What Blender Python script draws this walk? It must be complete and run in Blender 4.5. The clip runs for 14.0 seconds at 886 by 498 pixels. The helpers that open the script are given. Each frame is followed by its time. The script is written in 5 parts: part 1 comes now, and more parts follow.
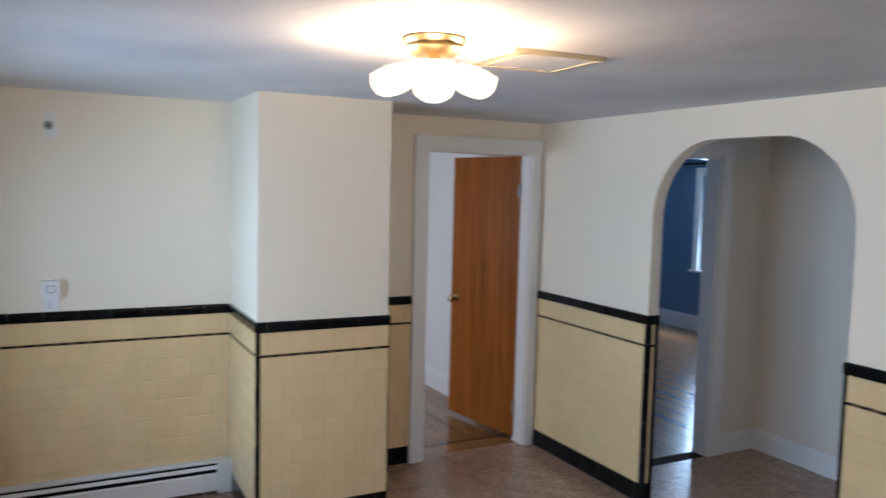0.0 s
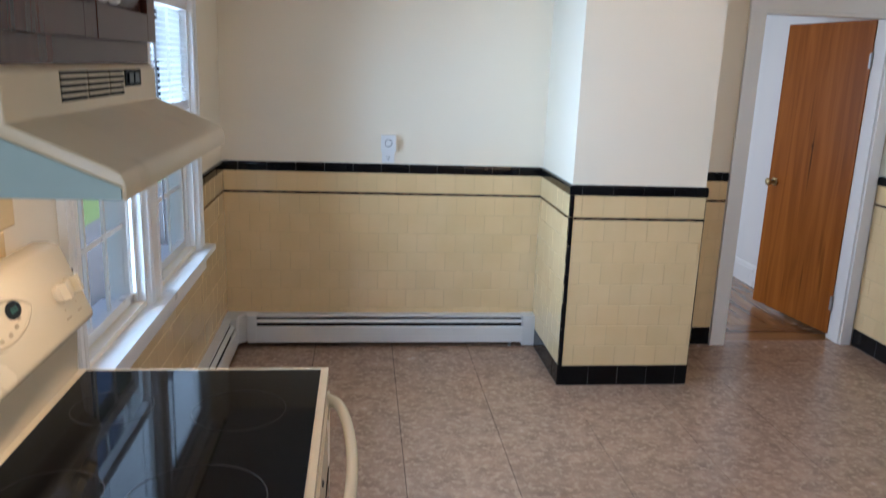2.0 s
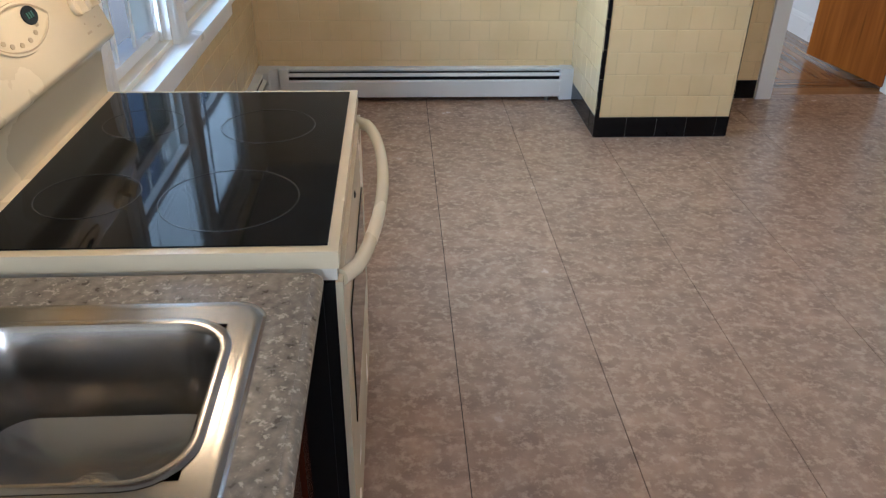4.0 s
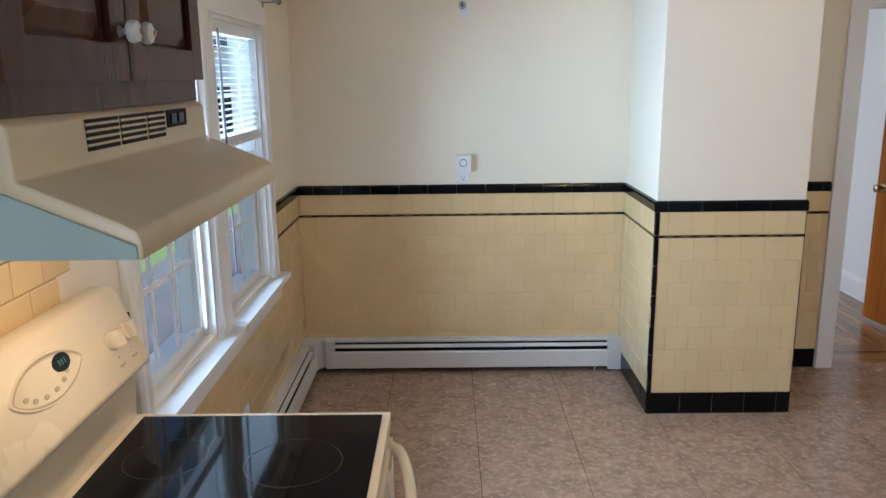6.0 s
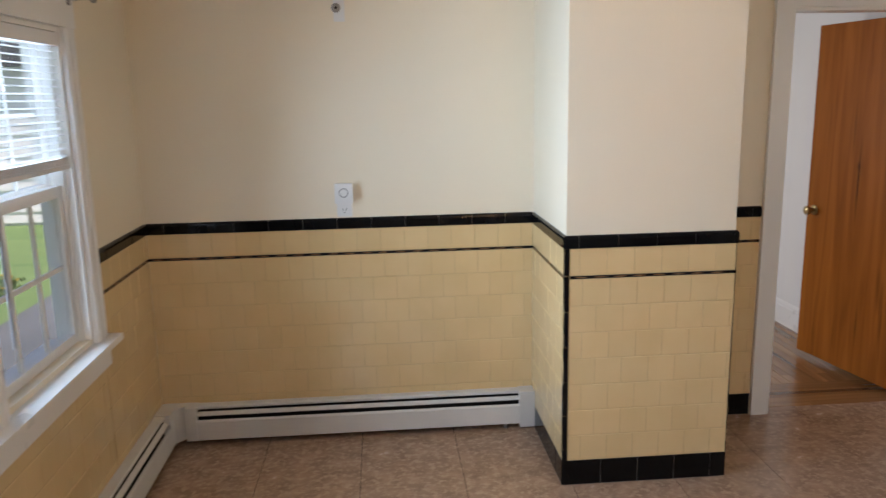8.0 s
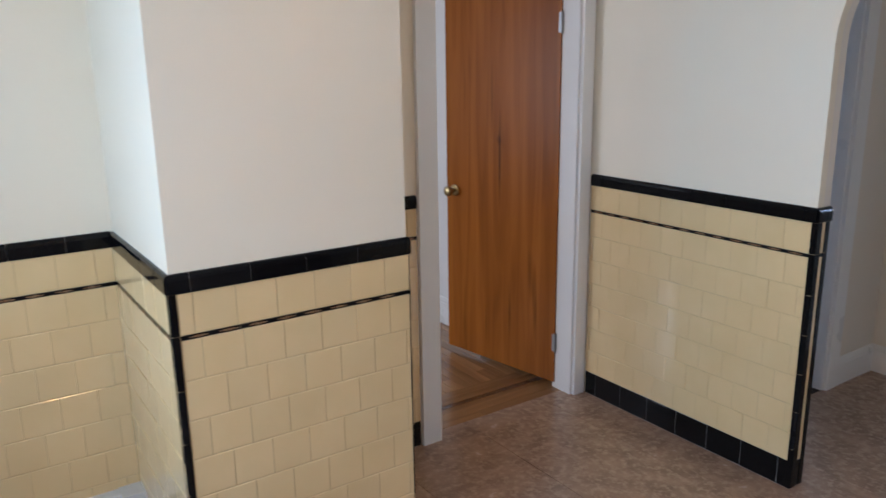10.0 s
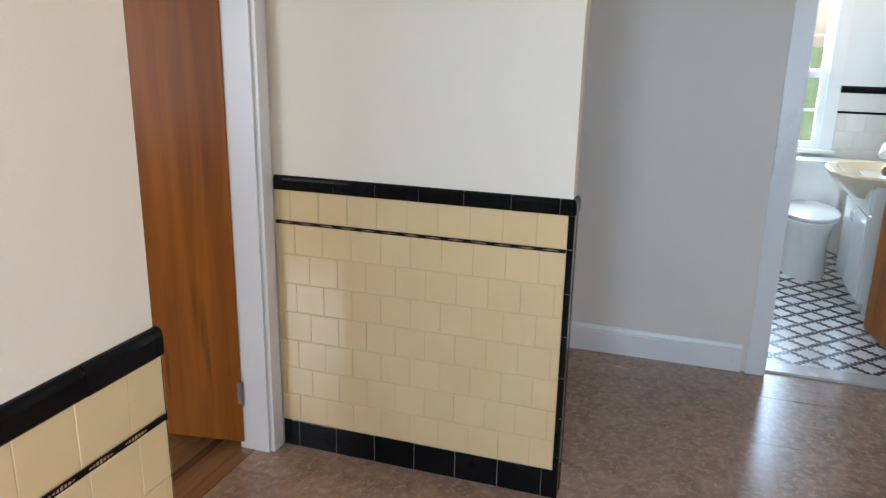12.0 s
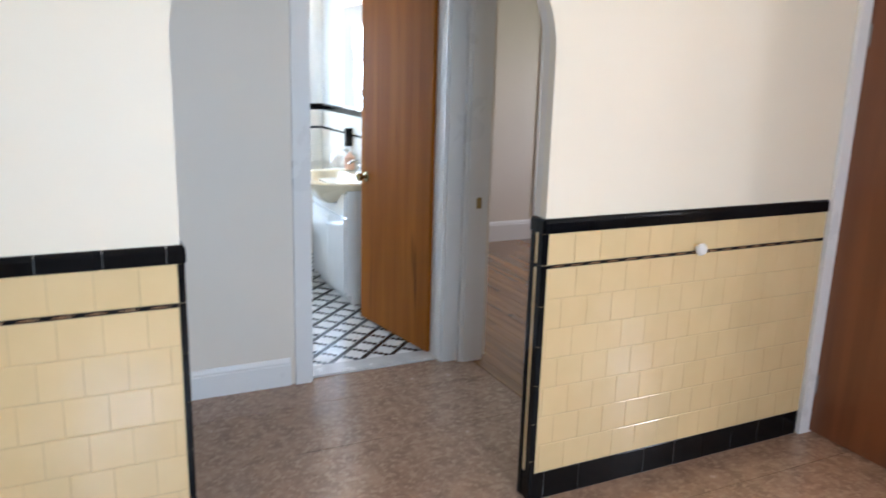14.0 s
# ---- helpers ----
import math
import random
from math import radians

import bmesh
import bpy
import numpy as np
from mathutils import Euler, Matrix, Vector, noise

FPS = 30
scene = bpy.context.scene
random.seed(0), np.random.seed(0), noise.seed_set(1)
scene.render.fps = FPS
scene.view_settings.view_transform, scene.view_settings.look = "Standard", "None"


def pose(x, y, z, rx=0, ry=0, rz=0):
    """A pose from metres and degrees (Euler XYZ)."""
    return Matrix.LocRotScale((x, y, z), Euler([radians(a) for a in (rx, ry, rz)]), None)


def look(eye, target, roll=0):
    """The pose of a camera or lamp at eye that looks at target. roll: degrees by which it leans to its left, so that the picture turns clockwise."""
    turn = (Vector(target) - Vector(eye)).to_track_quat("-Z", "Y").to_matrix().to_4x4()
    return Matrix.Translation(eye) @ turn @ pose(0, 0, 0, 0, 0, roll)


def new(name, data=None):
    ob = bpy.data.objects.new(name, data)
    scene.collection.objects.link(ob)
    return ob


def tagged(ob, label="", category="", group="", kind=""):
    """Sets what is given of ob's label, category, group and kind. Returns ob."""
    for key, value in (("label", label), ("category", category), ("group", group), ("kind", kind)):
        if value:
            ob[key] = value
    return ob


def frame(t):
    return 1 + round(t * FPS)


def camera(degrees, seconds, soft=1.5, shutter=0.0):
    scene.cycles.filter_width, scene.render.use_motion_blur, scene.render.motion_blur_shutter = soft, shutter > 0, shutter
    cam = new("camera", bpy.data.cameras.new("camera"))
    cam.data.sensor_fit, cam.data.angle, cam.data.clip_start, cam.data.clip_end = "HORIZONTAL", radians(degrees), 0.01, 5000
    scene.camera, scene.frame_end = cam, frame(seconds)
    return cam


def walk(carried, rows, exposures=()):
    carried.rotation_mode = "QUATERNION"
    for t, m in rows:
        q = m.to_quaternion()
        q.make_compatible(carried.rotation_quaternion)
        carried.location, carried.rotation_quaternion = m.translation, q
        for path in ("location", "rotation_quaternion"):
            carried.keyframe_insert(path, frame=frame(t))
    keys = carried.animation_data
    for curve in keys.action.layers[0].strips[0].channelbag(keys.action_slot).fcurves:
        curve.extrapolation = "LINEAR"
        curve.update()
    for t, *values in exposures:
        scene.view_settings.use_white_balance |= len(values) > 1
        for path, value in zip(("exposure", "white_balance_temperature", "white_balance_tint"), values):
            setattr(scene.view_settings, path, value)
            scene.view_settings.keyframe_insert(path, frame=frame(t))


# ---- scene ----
cam = camera(60.5, 14.0, soft=1.3, shutter=0.3)
PATH = [
    (0, (-0.895, -3.754, 1.799), (0.018, -1.982, 1.635), 1.4),
    (0.5, (-1.02, -3.737, 1.785), (-0.483, -1.825, 1.547), 1.2),
    (1, (-1.068, -3.721, 1.744), (-0.793, -1.759, 1.471), 0.9),
    (1.5, (-1.066, -3.734, 1.761), (-0.835, -1.77, 1.467), 1.2),
    (2, (-1.061, -3.736, 1.666), (-0.846, -1.804, 1.195), 2.1),
    (2.5, (-1.056, -3.764, 1.574), (-0.874, -1.888, 0.906), 2.2),
    (2.7, (-1.041, -3.742, 1.563), (-0.872, -1.89, 0.828), 2.1),
    (4.8, (-1.023, -3.748, 1.513), (-0.95, -1.999, 0.546), 0.4),
    (5, (-1.048, -3.743, 1.554), (-0.967, -1.936, 0.701), 0.2),
    (5.5, (-1.031, -3.702, 1.649), (-0.974, -1.803, 1.024), -0.6),
    (6, (-0.996, -3.599, 1.69), (-1.011, -1.649, 1.248), -0.7),
    (6.5, (-0.919, -3.474, 1.699), (-0.991, -1.52, 1.281), -1.5),
    (7, (-0.829, -3.345, 1.702), (-0.907, -1.394, 1.272), -1.2),
    (7.2, (-0.819, -3.297, 1.689), (-0.898, -1.342, 1.277), -1.3),
    (9.3, (-0.532, -2.298, 1.649), (0.15, -0.454, 1.28), -0.6),
    (9.5, (-0.505, -2.178, 1.638), (0.291, -0.384, 1.256), -0.8),
    (10, (-0.456, -1.927, 1.614), (0.633, -0.319, 1.135), -0.8),
    (10.5, (-0.368, -1.649, 1.589), (0.897, -0.197, 1.05), 0.6),
    (11, (-0.286, -1.353, 1.589), (1.228, -0.162, 1.052), 0.4),
    (11.5, (-0.298, -1.102, 1.602), (1.417, -0.201, 1.108), 0.6),
    (12, (-0.297, -0.866, 1.598), (1.528, -0.253, 1.055), 1.1),
    (12.5, (-0.19, -0.629, 1.594), (1.701, -0.236, 1.074), -0.1),
    (13, (-0.128, -0.402, 1.566), (1.794, -0.345, 1.015), 1.4),
    (13.5, (-0.143, -0.263, 1.567), (1.71, -0.748, 0.991), 1.8),
    (14, (-0.074, -0.241, 1.597), (1.67, -1.105, 1.135), 1.7),
]
# carried over the stretch between the fitted rows
BRIDGE = [
    (3.75, (-1.045, -3.755, 1.53), (-0.915, -2.03, 0.52), 1.3),
    (8.25, (-0.69, -2.83, 1.665), (-0.42, -0.89, 1.27), -0.9),
]
walk(cam, [(t, look(eye, target, roll)) for t, eye, target, roll in sorted(PATH + BRIDGE)],
     [(0, -0.2, 5550, 15), (0.5, -0.22, 5250, 14), (1.0, -0.08, 5450, 15), (1.5, 0.0, 5450, 15), (2.5, 0.25, 5450, 13), (5, 0.3, 5450, 11), (6, 0.15, 5600, 13), (6.6, 0.05, 5900, 13), (7.2, -0.03, 6700, 17), (9.3, 0.0, 5850, 18), (10, 0.0, 5800, 17), (10.5, 0.22, 5700, 17), (11, 0.27, 5550, 15), (11.5, 0.25, 5800, 15), (12.5, 0.25, 6150, 15), (13.5, 0.42, 6200, 17), (14, 0.67, 6100, 17)])

# ---------------------------------------------------------------- light
HOOD_W = 1.3
LAMP_W = 12.5
LAMP_COL = (1.0, 0.69, 0.40)
DAY_COL = (0.60, 0.81, 1.0)
world = bpy.data.worlds.new("sky")
scene.world = world
world.use_nodes = True
sky = world.node_tree.nodes.new("ShaderNodeTexSky")
sky.sky_type, sky.sun_disc = "NISHITA", False
sky.sun_elevation, sky.sun_rotation = radians(57), radians(130)
world.node_tree.links.new(sky.outputs[0], world.node_tree.nodes["Background"].inputs[0])
world.node_tree.nodes["Background"].inputs[1].default_value = 0.15

sun = new("sun", bpy.data.lights.new("sun", "SUN"))
sun.data.energy, sun.data.angle, sun.data.color = 4.4, radians(8), (1.0, 0.95, 0.88)
sun.matrix_world = look((6, -5, 12), (0, 0, 0))


def area_lamp(name, at, to, w, h, watts, col=DAY_COL, spread=180):
    """An area lamp that stands in for daylight at a window or an added opening."""
    la = bpy.data.lights.new(name, "AREA")
    la.spread = radians(spread)
    la.shape, la.size, la.size_y, la.energy, la.color = "RECTANGLE", w, h, watts, col
    ob = new(name, la)
    ob.matrix_world = look(at, to)
    return ob


# plan, in metres: x to the east, y to the north
XL, XR, YB, YD, YS, ZC = -1.843, 2.095, 0.660, 0.613, -5.2, 2.243
P, H = 0.1145, 1.097           # tile pitch, height of the wainscot
HX, HN, HS = 3.515, -0.080, -2.130  # hall: east, north and south wall
WIN_Z0, WIN_Z1 = 0.78, 1.93
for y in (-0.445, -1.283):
    area_lamp("day_window", (XL - 0.044, y, 1.345), (0.6, y, 1.345), 0.62, 1.06, 20, spread=118)
area_lamp("day_bath", (6.33, -1.43, 1.4), (4, -1.45, 0.9), 0.58, 1.1, 36)
area_lamp("day_blue_room", (6.6, 3.0, 1.45), (4, 2.5, 1.0), 0.8, 1.3, 70)
# Added lamp in an assumed west opening; no window is seen in this room.
area_lamp("fill_north_room", (-1.86, 2.6, 1.4), (1, 2.4, 1.0), 1.3, 1.3, 48, (0.86, 0.93, 1.0))
# Added lamp at an unseen, assumed opening, to brighten side room and hall.
area_lamp("fill_side_room", (5.0, -5.16, 1.4), (4.4, -3, 0.6), 1.2, 1.2, 11, (0.95, 0.95, 1.0))
# Added fill from the kitchen's unseen south end; its opening is assumed.
area_lamp("fill_kitchen_south", (-0.95, YS - 0.05, 1.45), (0.9, 0, 1.1), 1.3, 1.15, 50, (0.90, 0.95, 1.0))


# ---------------------------------------------------------------- materials
def surface(name, col, col2=None, rough=0.5, big=2.0, fine=120.0, bump=0.15, metal=0.0, coat=0.0, per_piece=0.0,
            depth=0.002, spots=None, rough_var=0.08, stretch=(1, 1, 1), emit=None, spec=0.5):
    """A node material: two colours mixed by large noise, fine relief, and a change from piece to piece."""
    m = bpy.data.materials.new(name)
    m.use_nodes = True
    nt = m.node_tree
    nodes, link = nt.nodes, nt.links.new
    b = nodes["Principled BSDF"]
    geo = nodes.new("ShaderNodeNewGeometry")
    mp = nodes.new("ShaderNodeMapping")
    mp.inputs["Scale"].default_value = stretch
    link(geo.outputs["Position"], mp.inputs[0])
    n1 = nodes.new("ShaderNodeTexNoise")
    n1.inputs["Scale"].default_value, n1.inputs["Detail"].default_value = big, 5
    link(mp.outputs[0], n1.inputs["Vector"])
    ramp = nodes.new("ShaderNodeValToRGB")
    ramp.color_ramp.elements[0].position, ramp.color_ramp.elements[1].position = 0.32, 0.68
    c2 = col2 or tuple(c * 0.9 for c in col)
    ramp.color_ramp.elements[0].color, ramp.color_ramp.elements[1].color = (*c2, 1), (*col, 1)
    link(n1.outputs[0], ramp.inputs[0])
    colour = ramp.outputs[0]
    if spots:
        n3 = nodes.new("ShaderNodeTexNoise")
        n3.inputs["Scale"].default_value, n3.inputs["Detail"].default_value, n3.inputs["Roughness"].default_value = spots[0], 4, 0.65
        link(mp.outputs[0], n3.inputs["Vector"])
        r3 = nodes.new("ShaderNodeValToRGB")
        r3.color_ramp.elements[0].position, r3.color_ramp.elements[1].position = spots[2], spots[3]
        link(n3.outputs[0], r3.inputs[0])
        mx = nodes.new("ShaderNodeMixRGB")
        mx.inputs[2].default_value = (*spots[1], 1)
        link(r3.outputs[0], mx.inputs[0])
        link(colour, mx.inputs[1])
        colour = mx.outputs[0]
    if per_piece:
        info = nodes.new("ShaderNodeObjectInfo")
        mr = nodes.new("ShaderNodeMapRange")
        mr.inputs[3].default_value, mr.inputs[4].default_value = 1 - per_piece, 1 + per_piece
        link(info.outputs["Random"], mr.inputs[0])
        hs = nodes.new("ShaderNodeHueSaturation")
        link(mr.outputs[0], hs.inputs["Value"])
        link(colour, hs.inputs["Color"])
        colour = hs.outputs[0]
    link(colour, b.inputs["Base Color"])
    n2 = nodes.new("ShaderNodeTexNoise")
    n2.inputs["Scale"].default_value, n2.inputs["Detail"].default_value = fine, 3
    link(mp.outputs[0], n2.inputs["Vector"])
    bp = nodes.new("ShaderNodeBump")
    bp.inputs["Strength"].default_value, bp.inputs["Distance"].default_value = bump, depth
    link(n2.outputs[0], bp.inputs["Height"])
    link(bp.outputs[0], b.inputs["Normal"])
    rr = nodes.new("ShaderNodeMapRange")
    rr.inputs[3].default_value, rr.inputs[4].default_value = max(rough - rough_var, 0.02), min(rough + rough_var, 1)
    link(n1.outputs[0], rr.inputs[0])
    link(rr.outputs[0], b.inputs["Roughness"])
    b.inputs["Metallic"].default_value = metal
    b.inputs["Specular IOR Level"].default_value = spec
    b.inputs["Coat Weight"].default_value = coat
    b.inputs["Coat Roughness"].default_value = 0.05
    if emit:
        b.inputs["Emission Color"].default_value, b.inputs["Emission Strength"].default_value = (*emit[0], 1), emit[1]
    return m


def glass(name, tint=(1, 1, 1), rough=0.0):
    m = bpy.data.materials.new(name)
    m.use_nodes = True
    nodes, link = m.node_tree.nodes, m.node_tree.links.new
    nodes.remove(nodes["Principled BSDF"])
    tr = nodes.new("ShaderNodeBsdfTransparent")
    tr.inputs[0].default_value = (*tint, 1)
    gl = nodes.new("ShaderNodeBsdfGlossy")
    gl.inputs["Roughness"].default_value = rough
    mx = nodes.new("ShaderNodeMixShader")
    mx.inputs[0].default_value = 0.05
    link(tr.outputs[0], mx.inputs[1])
    link(gl.outputs[0], mx.inputs[2])
    link(mx.outputs[0], nodes["Material Output"].inputs[0])
    return m


def lit_shade(name, tint, glow):
    """Frosted lamp glass: part clear, part milky and faintly glowing from the bulb inside."""
    m = bpy.data.materials.new(name)
    m.use_nodes = True
    nodes, link = m.node_tree.nodes, m.node_tree.links.new
    b = nodes["Principled BSDF"]
    b.inputs["Base Color"].default_value = (*[c * 0.05 for c in tint], 1)
    b.inputs["Roughness"].default_value = 0.25
    b.inputs["Emission Color"].default_value, b.inputs["Emission Strength"].default_value = (*tint, 1), glow
    tr = nodes.new("ShaderNodeBsdfTransparent")
    tr.inputs[0].default_value = (*tint, 1)
    mx = nodes.new("ShaderNodeMixShader")
    mx.inputs[0].default_value = 0.5
    link(tr.outputs[0], mx.inputs[1])
    link(b.outputs[0], mx.inputs[2])
    link(mx.outputs[0], nodes["Material Output"].inputs[0])
    return m


def wood(name, light, dark, rough, axis="Z", scale=1.0, per_piece=0.0, coat=0.3, streak=0.0, spec=0.5, knots=()):
    """Sawn wood: long grain along one axis, growth bands, and a few dark streaks."""
    m = bpy.data.materials.new(name)
    m.use_nodes = True
    nodes, link = m.node_tree.nodes, m.node_tree.links.new
    b = nodes["Principled BSDF"]
    tc = nodes.new("ShaderNodeTexCoord")
    mp = nodes.new("ShaderNodeMapping")
    s = [9.0 * scale] * 3
    s["XYZ".index(axis)] = 0.55 * scale
    mp.inputs["Scale"].default_value = s
    link(tc.outputs["Object"], mp.inputs[0])
    n = nodes.new("ShaderNodeTexNoise")
    n.inputs["Scale"].default_value, n.inputs["Detail"].default_value, n.inputs["Distortion"].default_value = 1.6, 8, 0.8
    info = nodes.new("ShaderNodeObjectInfo")
    if per_piece:
        add = nodes.new("ShaderNodeVectorMath")
        mul = nodes.new("ShaderNodeMath")
        mul.operation = "MULTIPLY"
        mul.inputs[1].default_value = 37.0
        link(info.outputs["Random"], mul.inputs[0])
        link(mp.outputs[0], add.inputs[0])
        link(mul.outputs[0], add.inputs[1])
        link(add.outputs[0], n.inputs["Vector"])
    else:
        link(mp.outputs[0], n.inputs["Vector"])
    r = nodes.new("ShaderNodeValToRGB")
    r.color_ramp.elements[0].position, r.color_ramp.elements[1].position = 0.3, 0.7
    r.color_ramp.elements[0].color, r.color_ramp.elements[1].color = (*dark, 1), (*light, 1)
    link(n.outputs[0], r.inputs[0])
    colour = r.outputs[0]
    if streak:
        s2 = [15.0] * 3
        s2["XYZ".index(axis)] = 1.3
        mp2 = nodes.new("ShaderNodeMapping")
        mp2.inputs["Scale"].default_value = s2
        link(tc.outputs["Object"], mp2.inputs[0])
        n2 = nodes.new("ShaderNodeTexNoise")
        n2.inputs["Scale"].default_value, n2.inputs["Detail"].default_value = 0.9, 2
        link(mp2.outputs[0], n2.inputs["Vector"])
        r2 = nodes.new("ShaderNodeValToRGB")
        r2.color_ramp.elements[0].position, r2.color_ramp.elements[1].position = 0.66, 0.76
        link(n2.outputs[0], r2.inputs[0])
        k = nodes.new("ShaderNodeMath")
        k.operation = "MULTIPLY"
        k.inputs[1].default_value = streak
        link(r2.outputs[0], k.inputs[0])
        mx = nodes.new("ShaderNodeMixRGB")
        mx.inputs[2].default_value = (*[c * 0.35 for c in dark], 1)
        link(k.outputs[0], mx.inputs[0])
        link(colour, mx.inputs[1])
        colour = mx.outputs[0]
    for kx, kz, wx, wz, depth in knots:
        # a dark spindle-shaped mineral streak in the veneer
        km = nodes.new("ShaderNodeMapping")
        km.inputs["Location"].default_value = (-kx / wx, 0, -kz / wz)
        km.inputs["Scale"].default_value = (1 / wx, 0, 1 / wz)
        link(tc.outputs["Object"], km.inputs[0])
        wob = nodes.new("ShaderNodeMixRGB")
        wob.blend_type = "ADD"
        wob.inputs[0].default_value = 0.9
        link(km.outputs[0], wob.inputs[1])
        link(n.outputs[0], wob.inputs[2])
        ln = nodes.new("ShaderNodeVectorMath")
        ln.operation = "LENGTH"
        sub = nodes.new("ShaderNodeVectorMath")
        sub.operation = "SUBTRACT"
        sub.inputs[1].default_value = (0.45, 0.45, 0.45)
        link(wob.outputs[0], sub.inputs[0])
        link(sub.outputs[0], ln.inputs[0])
        kr = nodes.new("ShaderNodeMapRange")
        kr.inputs[1].default_value, kr.inputs[2].default_value = 1.0, 0.15
        kr.inputs[3].default_value, kr.inputs[4].default_value = 0.0, depth
        link(ln.outputs["Value"], kr.inputs[0])
        kx_mix = nodes.new("ShaderNodeMixRGB")
        kx_mix.inputs[2].default_value = (*[c * 0.22 for c in dark], 1)
        link(kr.outputs[0], kx_mix.inputs[0])
        link(colour, kx_mix.inputs[1])
        colour = kx_mix.outputs[0]
    if per_piece:
        mr = nodes.new("ShaderNodeMapRange")
        mr.inputs[3].default_value, mr.inputs[4].default_value = 1 - per_piece, 1 + per_piece
        link(info.outputs["Random"], mr.inputs[0])
        hs = nodes.new("ShaderNodeHueSaturation")
        link(mr.outputs[0], hs.inputs["Value"])
        link(colour, hs.inputs["Color"])
        colour = hs.outputs[0]
    link(colour, b.inputs["Base Color"])
    bp = nodes.new("ShaderNodeBump")
    bp.inputs["Strength"].default_value, bp.inputs["Distance"].default_value = 0.12, 0.002
    link(n.outputs[0], bp.inputs["Height"])
    link(bp.outputs[0], b.inputs["Normal"])
    b.inputs["Roughness"].default_value = rough
    b.inputs["Coat Weight"].default_value = coat
    b.inputs["Coat Roughness"].default_value = 0.12
    b.inputs["Specular IOR Level"].default_value = spec
    return m


